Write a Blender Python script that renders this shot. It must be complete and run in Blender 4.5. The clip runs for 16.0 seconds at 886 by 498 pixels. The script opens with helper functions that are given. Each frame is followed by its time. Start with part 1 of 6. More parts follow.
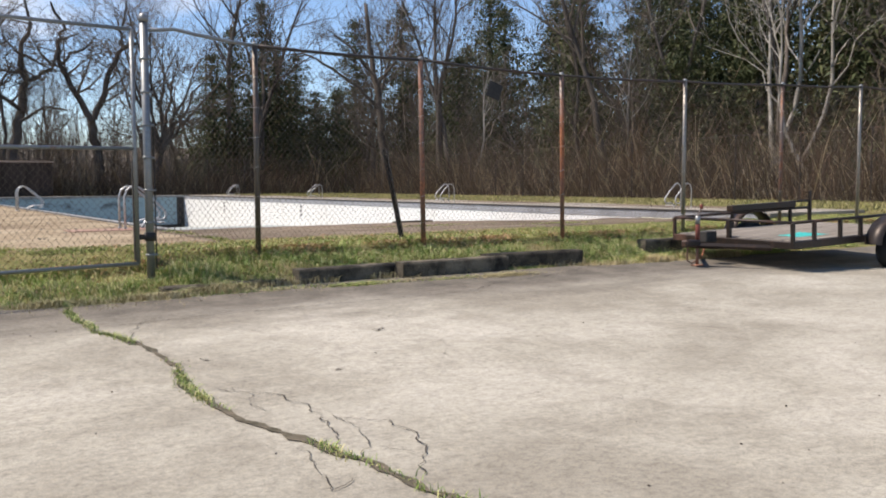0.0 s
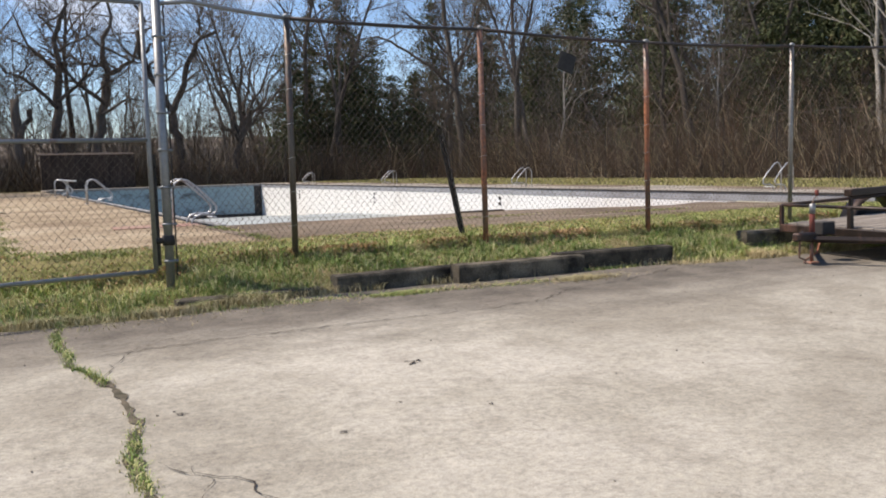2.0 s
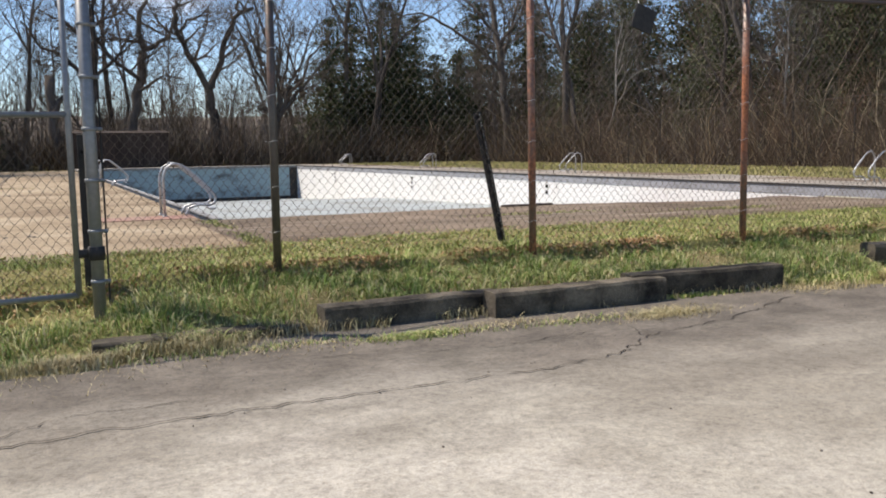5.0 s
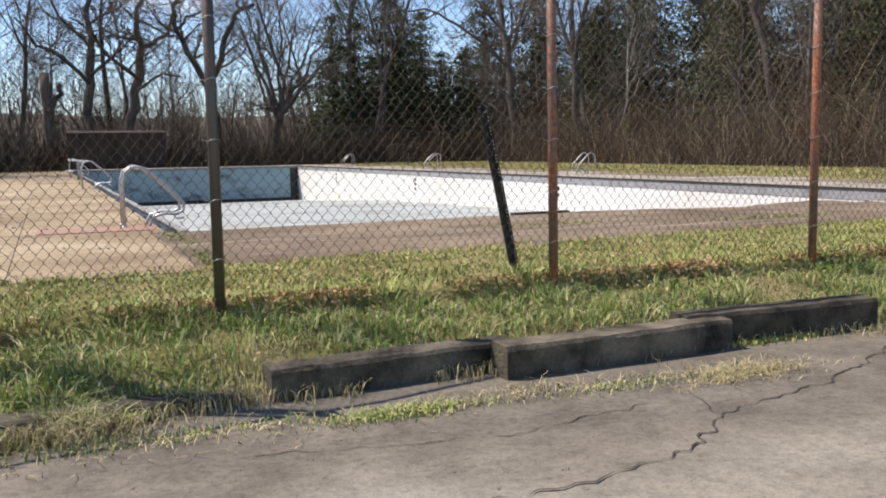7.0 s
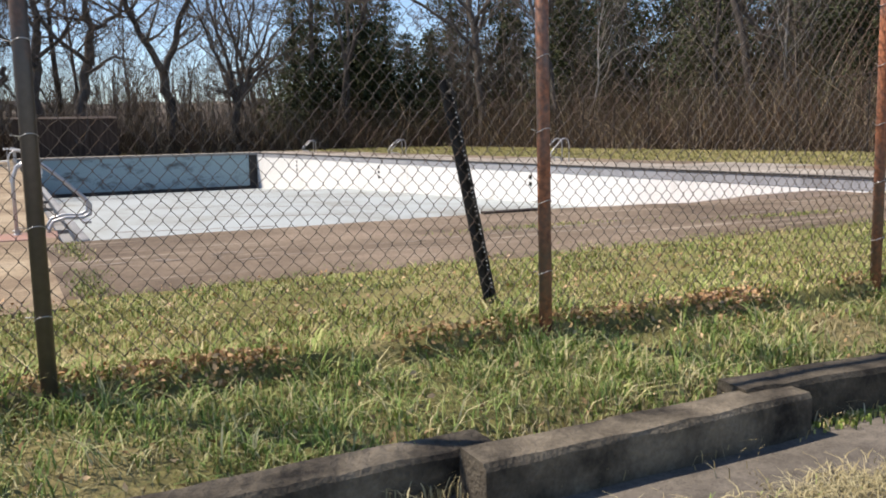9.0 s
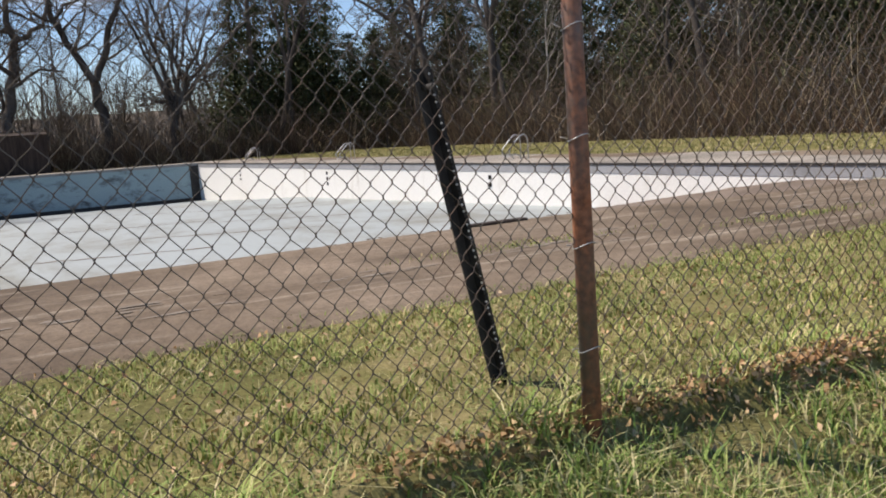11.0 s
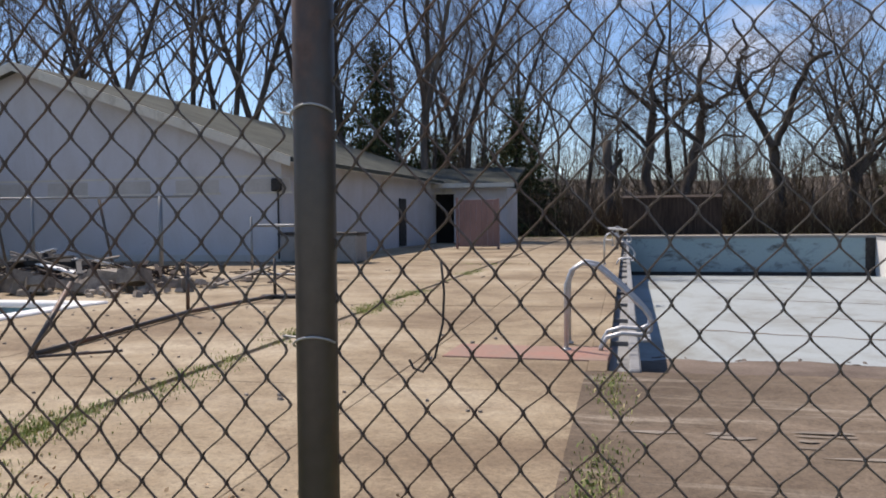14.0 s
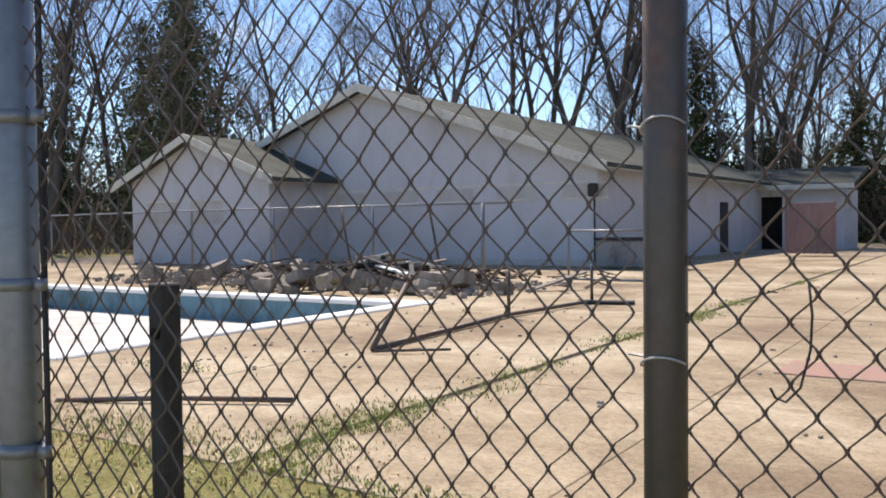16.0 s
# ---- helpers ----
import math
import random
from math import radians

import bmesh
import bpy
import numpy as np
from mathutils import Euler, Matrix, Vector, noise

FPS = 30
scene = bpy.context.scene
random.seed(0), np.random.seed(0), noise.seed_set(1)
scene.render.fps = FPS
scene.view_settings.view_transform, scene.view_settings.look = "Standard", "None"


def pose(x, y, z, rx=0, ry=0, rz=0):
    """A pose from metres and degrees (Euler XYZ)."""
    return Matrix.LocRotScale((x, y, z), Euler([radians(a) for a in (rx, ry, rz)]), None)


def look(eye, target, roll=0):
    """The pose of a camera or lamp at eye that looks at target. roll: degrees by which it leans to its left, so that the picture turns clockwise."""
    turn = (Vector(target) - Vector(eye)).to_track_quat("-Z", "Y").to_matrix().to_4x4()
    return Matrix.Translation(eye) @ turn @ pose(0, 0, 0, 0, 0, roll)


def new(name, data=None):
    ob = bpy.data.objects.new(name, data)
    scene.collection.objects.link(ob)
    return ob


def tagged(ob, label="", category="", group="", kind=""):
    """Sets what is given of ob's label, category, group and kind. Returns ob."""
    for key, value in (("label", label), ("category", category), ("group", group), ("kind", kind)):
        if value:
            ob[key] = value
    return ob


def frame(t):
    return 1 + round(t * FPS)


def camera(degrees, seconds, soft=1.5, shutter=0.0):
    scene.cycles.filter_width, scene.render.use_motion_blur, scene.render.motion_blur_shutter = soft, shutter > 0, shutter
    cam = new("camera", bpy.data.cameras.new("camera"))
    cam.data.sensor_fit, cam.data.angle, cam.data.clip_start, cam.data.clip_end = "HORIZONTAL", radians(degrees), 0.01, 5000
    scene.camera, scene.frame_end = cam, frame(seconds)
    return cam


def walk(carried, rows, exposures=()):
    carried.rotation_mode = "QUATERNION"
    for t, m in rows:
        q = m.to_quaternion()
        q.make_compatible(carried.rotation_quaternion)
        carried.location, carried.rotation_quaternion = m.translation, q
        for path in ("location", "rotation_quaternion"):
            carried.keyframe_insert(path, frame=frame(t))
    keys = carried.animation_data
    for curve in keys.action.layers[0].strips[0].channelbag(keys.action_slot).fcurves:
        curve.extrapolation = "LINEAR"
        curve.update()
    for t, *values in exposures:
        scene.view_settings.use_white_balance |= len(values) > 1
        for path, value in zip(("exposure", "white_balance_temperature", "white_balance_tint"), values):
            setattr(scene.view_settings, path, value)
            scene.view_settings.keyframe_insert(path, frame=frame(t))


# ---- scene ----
cam = camera(55.0, 16.0, soft=1.9)
PATH = [
    (0, (0.687, 0.864, 1.279), (1.729, 2.564, 1.125), -0.3),
    (0.5, (0.938, 1.177, 1.267), (1.897, 2.925, 1.104), -1.4),
    (1, (1.149, 1.484, 1.292), (2.004, 3.284, 1.124), -1.0),
    (1.5, (1.367, 1.807, 1.333), (2.22, 3.606, 1.135), -1.3),
    (2, (1.696, 2.085, 1.346), (2.565, 3.876, 1.155), -1.5),
    (2.5, (1.938, 2.403, 1.349), (2.85, 4.171, 1.151), -0.8),
    (3, (2.145, 2.767, 1.362), (3.077, 4.518, 1.106), -0.5),
    (3.5, (2.4, 3.125, 1.373), (3.277, 4.899, 1.086), -0.9),
    (4, (2.561, 3.548, 1.365), (3.442, 5.317, 1.06), -0.0),
    (4.5, (2.721, 3.929, 1.379), (3.559, 5.72, 1.081), -0.0),
    (5, (2.893, 4.327, 1.404), (3.668, 6.157, 1.173), -0.8),
    (5.2, (2.967, 4.498, 1.401), (3.744, 6.329, 1.186), -0.9),
    (7.3, (3.813, 6.146, 1.421), (4.566, 7.981, 1.188), -1.0),
    (7.5, (3.921, 6.299, 1.433), (4.671, 8.137, 1.217), -1.2),
    (8, (4.088, 6.709, 1.446), (4.877, 8.53, 1.218), -0.9),
    (8.2, (4.16, 6.887, 1.451), (4.968, 8.697, 1.208), -0.8),
    (10.3, (4.894, 8.57, 1.493), (5.752, 10.354, 1.208), -2.3),
    (10.5, (4.938, 8.703, 1.501), (5.824, 10.475, 1.225), -2.9),
    (11, (5.021, 9.077, 1.531), (5.945, 10.829, 1.254), -3.8),
    (11.5, (5.133, 9.428, 1.518), (5.988, 11.216, 1.252), -4.4),
    (12, (5.193, 9.769, 1.554), (5.984, 11.588, 1.299), -4.7),
    (12.5, (5.115, 9.988, 1.618), (5.685, 11.894, 1.416), -3.9),
    (13, (5.126, 10.027, 1.696), (5.317, 12.015, 1.587), -2.3),
    (13.5, (5.077, 10.169, 1.693), (4.942, 12.163, 1.619), -0.8),
    (14, (4.963, 10.171, 1.696), (4.465, 12.107, 1.623), -0.6),
    (14.5, (4.946, 10.188, 1.706), (4.18, 12.035, 1.656), -0.5),
    (15, (4.939, 10.177, 1.705), (4.027, 11.956, 1.653), -0.3),
    (15.5, (4.94, 10.178, 1.711), (3.979, 11.931, 1.674), -0.4),
    (16, (4.903, 10.17, 1.715), (3.747, 11.801, 1.661), -0.7),
]
EXPOSURES = [(0.0, 0.55, 6920, 15), (2.5, 0.46, 6950, 16), (5.0, 0.5, 6900, 15), (8.0, 0.68, 6950, 16), (10.5, 0.38, 6970, 16), (11.5, 0.3, 6970, 16), (13.0, 0.16, 6760, 16), (13.5, 0.06, 6720, 17), (14.0, 0.26, 6740, 17), (14.5, 0.5, 6720, 16), (16.0, 0.72, 6820, 16)]
walk(cam, [(t, look(eye, target, roll)) for t, eye, target, roll in PATH], EXPOSURES)

# world, sun
SUN_WAY = Vector((-0.56, 0.39, 1.0)).normalized()
world = bpy.data.worlds.new("world")
scene.world = world
world.use_nodes = True
wn = world.node_tree.nodes
sky = wn.new("ShaderNodeTexSky")
sky.sky_type = "NISHITA"
sky.sun_disc = False
sky.sun_elevation = math.asin(SUN_WAY.z)
sky.sun_rotation = math.atan2(SUN_WAY.x, SUN_WAY.y)
sky.altitude = 200
sky.air_density = 1.0
sky.dust_density = 0.0
sky.ozone_density = 6.0
wn["Background"].inputs["Strength"].default_value = 0.115
wl = world.node_tree.links
coord = wn.new("ShaderNodeTexCoord")
squash = wn.new("ShaderNodeMapping")
squash.inputs["Scale"].default_value = (2.2, 2.2, 6.0)
wl.new(coord.outputs["Generated"], squash.inputs["Vector"])
wisp = wn.new("ShaderNodeTexNoise")
wisp.inputs["Scale"].default_value = 2.0
wisp.inputs["Detail"].default_value = 7.0
wl.new(squash.outputs["Vector"], wisp.inputs["Vector"])
cover = wn.new("ShaderNodeMapRange")
cover.inputs[1].default_value = 0.62
cover.inputs[2].default_value = 0.82
wl.new(wisp.outputs["Fac"], cover.inputs[0])
veil = wn.new("ShaderNodeMix")
veil.data_type = "RGBA"
veil.inputs[7].default_value = (6.0, 6.2, 6.6, 1)
wl.new(cover.outputs[0], veil.inputs[0])
wl.new(sky.outputs[0], veil.inputs[6])
wl.new(veil.outputs[2], wn["Background"].inputs["Color"])
sun = new("sun", bpy.data.lights.new("sun", "SUN"))
sun.data.energy = 4.3
sun.data.angle = radians(0.55)
sun.data.color = (1.0, 0.95, 0.87)
sun.matrix_world = look(SUN_WAY * 60, (0, 0, 0))


# ---- materials ----
class Nodes:
    def __init__(self, name, rough=0.8, metal=0.0, spec=0.3):
        self.mat = bpy.data.materials.new(name)
        self.mat.use_nodes = True
        self.t = self.mat.node_tree
        self.b = self.t.nodes["Principled BSDF"]
        self.b.inputs["Roughness"].default_value = rough
        self.b.inputs["Metallic"].default_value = metal
        self.b.inputs["Specular IOR Level"].default_value = spec
        self.geo = self.t.nodes.new("ShaderNodeNewGeometry")

    def link(self, a, b):
        self.t.links.new(a, b)

    def noise(self, scale, detail=4.0, rough=0.55, stretch=(1, 1, 1), distort=0.0):
        m = self.t.nodes.new("ShaderNodeMapping")
        m.inputs["Scale"].default_value = stretch
        self.link(self.geo.outputs["Position"], m.inputs["Vector"])
        n = self.t.nodes.new("ShaderNodeTexNoise")
        n.inputs["Scale"].default_value = scale
        n.inputs["Detail"].default_value = detail
        n.inputs["Roughness"].default_value = rough
        n.inputs["Distortion"].default_value = distort
        self.link(m.outputs["Vector"], n.inputs["Vector"])
        return n.outputs["Fac"]

    def voronoi(self, scale):
        n = self.t.nodes.new("ShaderNodeTexVoronoi")
        n.inputs["Scale"].default_value = scale
        self.link(self.geo.outputs["Position"], n.inputs["Vector"])
        return n.outputs["Distance"]

    def ramp(self, fac, *stops):
        r = self.t.nodes.new("ShaderNodeValToRGB")
        e = r.color_ramp.elements
        while len(e) < len(stops):
            e.new(0.5)
        for el, (p, c) in zip(e, stops):
            el.position = p
            el.color = (*c, 1) if len(c) == 3 else c
        self.link(fac, r.inputs["Fac"])
        return r.outputs["Color"]

    def mix(self, a, b, fac, mode="MIX"):
        m = self.t.nodes.new("ShaderNodeMix")
        m.data_type = "RGBA"
        m.blend_type = mode
        m.clamp_factor = True
        for v, key in ((fac, 0), (a, 6), (b, 7)):
            if isinstance(v, (int, float)):
                m.inputs[key].default_value = v
            elif isinstance(v, tuple):
                m.inputs[key].default_value = (*v, 1)
            else:
                self.link(v, m.inputs[key])
        return m.outputs[2]

    def mask(self, fac, lo, hi):
        r = self.t.nodes.new("ShaderNodeMapRange")
        r.inputs[1].default_value = lo
        r.inputs[2].default_value = hi
        self.link(fac, r.inputs[0])
        return r.outputs[0]

    def colour(self, c):
        if isinstance(c, tuple):
            self.b.inputs["Base Color"].default_value = (*c, 1)
        else:
            self.link(c, self.b.inputs["Base Color"])
        return self

    def bump(self, fac, strength=0.3, dist=0.01):
        n = self.t.nodes.new("ShaderNodeBump")
        n.inputs["Strength"].default_value = strength
        n.inputs["Distance"].default_value = dist
        self.link(fac, n.inputs["Height"])
        self.link(n.outputs["Normal"], self.b.inputs["Normal"])
        return self

    def rand(self):
        n = self.t.nodes.new("ShaderNodeObjectInfo")
        return n.outputs["Random"]

    def island(self):
        return self.geo.outputs["Random Per Island"]


def mottled(name, dark, light, scale=2.0, fine=60.0, rough=0.9, bump=0.3, dist=0.004, stretch=(1, 1, 1), spec=0.25, metal=0.0, vary=0.0):
    n = Nodes(name, rough, metal, spec)
    a = n.ramp(n.noise(scale, 6, 0.6, stretch), (0.32, dark), (0.68, light))
    f = n.noise(fine, 3, 0.6, stretch)
    c = n.mix(a, n.ramp(f, (0.3, (0.55, 0.55, 0.55)), (0.7, (1.25, 1.25, 1.25))), 0.5, "MULTIPLY")
    if vary:
        c = n.mix(c, n.ramp(n.rand(), (0.0, (1 - vary,) * 3), (1.0, (1 + vary,) * 3)), 1.0, "MULTIPLY")
    n.colour(c)
    if bump:
        n.bump(f, bump, dist)
    return n.mat


def make_lot(name, dark, mid, light, stain, edge=None, streak=None):
    n = Nodes(name, 0.93, 0, 0.2)
    big = n.noise(0.4, 6, 0.68, (0.9, 1.1, 1), 0.3)
    c = n.ramp(big, (0.37, dark), (0.5, mid), (0.63, light))
    st = n.mask(n.noise(1.3, 8, 0.75), 0.5, 0.68)
    c = n.mix(c, stain, n.mix((0, 0, 0), (0.6, 0.6, 0.6), st))
    if edge:
        sep = n.t.nodes.new("ShaderNodeSeparateXYZ")
        n.link(n.geo.outputs["Position"], sep.inputs[0])
        ad = n.t.nodes.new("ShaderNodeMath")
        ad.operation = "MULTIPLY_ADD"
        n.link(n.noise(0.8, 6, 0.65, (0.5, 1.4, 1)), ad.inputs[0])
        ad.inputs[1].default_value = 3.2
        n.link(sep.outputs["Y"], ad.inputs[2])
        band = n.mask(ad.outputs[0], 9.5, 10.9)
        c = n.mix(c, n.ramp(n.noise(2.5, 5), (0.35, tuple(0.8 * v for v in edge)), (0.65, tuple(1.25 * v for v in edge))), band)
    if streak:
        sm = n.mask(n.noise(1.6, 7, 0.7, (0.22, 2.4, 1), 0.3), 0.56, 0.7)
        c = n.mix(c, streak, n.mix((0, 0, 0), (0.75, 0.75, 0.75), sm))
    grit = n.noise(26, 4, 0.8)
    c = n.mix(c, n.ramp(grit, (0.34, (0.62, 0.61, 0.6)), (0.5, (1, 1, 1)), (0.66, (1.22, 1.21, 1.18))), 0.7, "MULTIPLY")
    blot = n.noise(9, 5, 0.7)
    c = n.mix(c, n.ramp(blot, (0.33, (0.82, 0.81, 0.8)), (0.5, (1, 1, 1)), (0.68, (1.1, 1.09, 1.07))), 0.8, "MULTIPLY")
    agg = n.voronoi(48)
    c = n.mix(c, n.ramp(agg, (0.05, (0.66, 0.64, 0.62)), (0.28, (1.05, 1.04, 1.02)), (0.6, (0.93, 0.93, 0.93))), 0.75, "MULTIPLY")
    fine = n.noise(110, 4, 0.75)
    c = n.mix(c, n.ramp(fine, (0.3, (0.42, 0.42, 0.42)), (0.47, (0.98, 0.98, 0.98)), (0.62, (1.1, 1.09, 1.06)), (0.74, (1.7, 1.66, 1.56))), 0.75, "MULTIPLY")
    n.colour(c).bump(n.mix(fine, agg, 0.5), 0.45, 0.005)
    return n.mat


LOT = make_lot("lot_concrete", (0.28, 0.255, 0.206), (0.37, 0.344, 0.284), (0.45, 0.421, 0.357), (0.24, 0.215, 0.173), (0.145, 0.128, 0.105))
DECK_TAN = make_lot("deck_tan", (0.23, 0.172, 0.112), (0.35, 0.278, 0.184), (0.46, 0.385, 0.275), (0.18, 0.128, 0.086))
DECK_BROWN = make_lot("deck_brown", (0.125, 0.094, 0.066), (0.18, 0.138, 0.098), (0.27, 0.212, 0.155), (0.105, 0.08, 0.057), None, (0.42, 0.36, 0.28))
DECK_GREY = make_lot("deck_grey", (0.24, 0.22, 0.185), (0.32, 0.29, 0.25), (0.42, 0.38, 0.32), (0.18, 0.16, 0.135))


def make_ground():
    n = Nodes("grassy_soil", 1.0, 0, 0.05)
    a = n.ramp(n.noise(0.9, 6, 0.65), (0.3, (0.115, 0.115, 0.046)), (0.5, (0.2, 0.185, 0.08)), (0.7, (0.33, 0.27, 0.15)))
    f = n.noise(35, 4, 0.7)
    c = n.mix(a, n.ramp(f, (0.3, (0.45, 0.45, 0.4)), (0.7, (1.4, 1.35, 1.2))), 0.7, "MULTIPLY")
    n.colour(c).bump(f, 0.8, 0.02)
    return n.mat


GROUND = make_ground()


def make_blades(name, stops):
    n = Nodes(name, 0.7, 0, 0.25)
    c = n.ramp(n.island(), *stops)
    c = n.mix(c, n.ramp(n.noise(0.8, 4), (0.35, (0.75, 0.8, 0.7)), (0.65, (1.2, 1.15, 1.1))), 1.0, "MULTIPLY")
    n.colour(c)
    return n.mat


BLADES = make_blades("grass_blades", ((0.0, (0.13, 0.21, 0.05)), (0.4, (0.28, 0.38, 0.1)), (0.64, (0.44, 0.46, 0.18)), (0.82, (0.56, 0.49, 0.25)), (1.0, (0.72, 0.62, 0.38))))
STRAW = make_blades("dry_grass", ((0.0, (0.3, 0.24, 0.12)), (0.5, (0.42, 0.35, 0.2)), (1.0, (0.55, 0.48, 0.3))))
LAWN = make_blades("short_lawn", ((0.0, (0.14, 0.21, 0.045)), (0.5, (0.26, 0.31, 0.09)), (0.78, (0.37, 0.36, 0.14)), (1.0, (0.58, 0.49, 0.27))))
FAR_GRASS = make_blades("olive_far_grass", ((0.0, (0.17, 0.18, 0.06)), (0.5, (0.28, 0.27, 0.1)), (0.8, (0.38, 0.33, 0.16)), (1.0, (0.5, 0.43, 0.26))))
LEAF = make_blades("dead_leaf", ((0.0, (0.24, 0.13, 0.06)), (0.5, (0.46, 0.28, 0.15)), (1.0, (0.7, 0.5, 0.32))))
NEEDLES = make_blades("evergreen_needles", ((0.0, (0.034, 0.045, 0.02)), (0.5, (0.065, 0.082, 0.034)), (0.82, (0.105, 0.115, 0.05)), (1.0, (0.15, 0.125, 0.075))))
BARK = mottled("bark", (0.06, 0.05, 0.042), (0.16, 0.135, 0.115), 1.2, 18, 0.95, 0.6, 0.02, (1, 1, 0.25), vary=0.3)
PALE_BARK = mottled("pale_bark", (0.2, 0.18, 0.15), (0.5, 0.46, 0.4), 0.8, 14, 0.9, 0.4, 0.01, (1, 1, 0.4))
TWIGS = mottled("twigs", (0.09, 0.072, 0.06), (0.2, 0.165, 0.135), 0.25, 3, 0.95, 0, vary=0.3)
LITTER = mottled("leaf_littered_slope", (0.1, 0.08, 0.06), (0.2, 0.16, 0.12), 0.06, 0.8, 1.0, 0.5, 0.3)
BRUSH = make_blades("brush_stems", ((0.0, (0.05, 0.033, 0.025)), (0.65, (0.105, 0.068, 0.048)), (0.84, (0.2, 0.145, 0.1)), (0.97, (0.46, 0.38, 0.28))))


VINE = make_blades("grey_brown_vines", ((0.0, (0.07, 0.052, 0.042)), (0.6, (0.15, 0.118, 0.094)), (0.9, (0.26, 0.21, 0.165)), (1.0, (0.44, 0.38, 0.3))))


def make_galv(name, base, rust_lo, rust_hi, rust=(0.2, 0.065, 0.025)):
    n = Nodes(name, 0.45, 0.55, 0.5)
    m = n.mask(n.noise(2.2, 6, 0.7, (1, 1, 0.45)), rust_lo, rust_hi)
    g = n.mix(base, tuple(0.6 * v for v in base), n.noise(30, 3))
    r = n.ramp(n.noise(40, 4), (0.3, tuple(0.5 * v for v in rust)), (0.7, tuple(1.6 * v for v in rust)))
    n.colour(n.mix(g, r, m))
    n.link(n.mix((0.45, 0.45, 0.45), (0.9, 0.9, 0.9), m), n.b.inputs["Roughness"])
    n.link(n.mix((0.55, 0.55, 0.55), (0.0, 0.0, 0.0), m), n.b.inputs["Metallic"])
    n.bump(n.noise(90, 3), 0.2, 0.002)
    return n.mat


P1_STEEL = make_galv("dull_brown_steel", (0.13, 0.112, 0.095), 0.5, 0.7, (0.2, 0.09, 0.05))
GALV = make_galv("galvanised_steel", (0.3, 0.31, 0.31), 0.62, 0.75)
RUSTY = make_galv("rusting_steel", (0.17, 0.155, 0.14), 0.4, 0.6, (0.32, 0.118, 0.055))
WIRE = make_galv("fence_wire", (0.165, 0.138, 0.112), 0.46, 0.7, (0.13, 0.068, 0.04))
PALE_POST = make_galv("dull_zinc", (0.34, 0.31, 0.27), 0.56, 0.78, (0.22, 0.1, 0.06))
RAIL = make_galv("dark_weathered_rail", (0.075, 0.066, 0.06), 0.5, 0.75, (0.1, 0.05, 0.035))
BRIGHT = make_galv("tie_wire", (0.6, 0.6, 0.58), 0.75, 0.9)
CHROME = make_galv("stainless_tube", (0.62, 0.62, 0.61), 0.85, 0.95)
BLACK_STEEL = mottled("dark_steel", (0.018, 0.017, 0.016), (0.05, 0.045, 0.04), 6, 60, 0.7, 0.2, spec=0.4)
KERB = mottled("weathered_kerb_concrete", (0.02, 0.017, 0.013), (0.19, 0.16, 0.115), 3.5, 45, 0.97, 0.9, 0.014, vary=0.3)
CRACK = mottled("crack_dirt", (0.035, 0.03, 0.025), (0.09, 0.075, 0.06), 8, 60, 1.0, 0.4)
JOINT = mottled("sandy_joint_soil", (0.13, 0.105, 0.075), (0.26, 0.215, 0.155), 5, 60, 1.0, 0.4)
SOIL = mottled("crack_soil", (0.06, 0.055, 0.035), (0.17, 0.14, 0.1), 8, 60, 1.0, 0.5)


def make_painted(name, base, stain, scale=1.0, lo=0.55, hi=0.75, rough=0.75, streak=(1, 1, 0.5)):
    n = Nodes(name, rough, 0, 0.3)
    m = n.mask(n.noise(scale, 7, 0.7, streak, 0.4), lo, hi)
    c = n.mix(base, stain, m)
    f = n.noise(25, 4, 0.6)
    c = n.mix(c, n.ramp(f, (0.3, (0.85, 0.85, 0.85)), (0.7, (1.08, 1.08, 1.08))), 0.7, "MULTIPLY")
    n.colour(c).bump(f, 0.15, 0.004)
    return n.mat


POOL_WHITE = make_painted("white_pool_paint", (0.8, 0.79, 0.75), (0.55, 0.52, 0.46), 1.2, 0.58, 0.8)
STAINED_WHITE = make_painted("stained_white_paint", (0.56, 0.54, 0.5), (0.36, 0.32, 0.27), 0.9, 0.42, 0.66, 0.75, (1, 1, 1))
POOL_BAND = make_painted("grey_gutter_band", (0.27, 0.27, 0.26), (0.14, 0.13, 0.12), 1.5, 0.5, 0.7)
POOL_BLUE = make_painted("blue_pool_paint", (0.29, 0.4, 0.43), (0.09, 0.1, 0.1), 0.8, 0.53, 0.66, streak=(1, 1, 1.6))
POOL_FLOOR = make_painted("pool_floor_paint", (0.37, 0.405, 0.395), (0.25, 0.25, 0.215), 0.5, 0.46, 0.68, streak=(1, 0.5, 1))
GUTTER = make_painted("grey_gutter_tiles", (0.33, 0.335, 0.345), (0.2, 0.2, 0.2), 1.5, 0.5, 0.75)
# stained blue pool paint with the left wall's deep shade mixed into the colour
POOL_SHADED = make_painted("shaded_blue_paint", (0.09, 0.115, 0.15), (0.045, 0.05, 0.06), 0.9, 0.45, 0.65)
SMALL_BLUE = make_painted("small_pool_blue", (0.14, 0.26, 0.31), (0.07, 0.12, 0.13), 1.5, 0.45, 0.65)
SEDIMENT = mottled("pool_sediment", (0.13, 0.1, 0.078), (0.24, 0.19, 0.15), 0.9, 25, 1.0, 0.7, 0.02)
WORN = mottled("worn_pale_concrete", (0.19, 0.155, 0.118), (0.33, 0.285, 0.23), 4, 60, 0.95, 0.3)
COPING = mottled("coping_concrete", (0.32, 0.3, 0.27), (0.5, 0.48, 0.44), 2, 40, 0.9, 0.3)
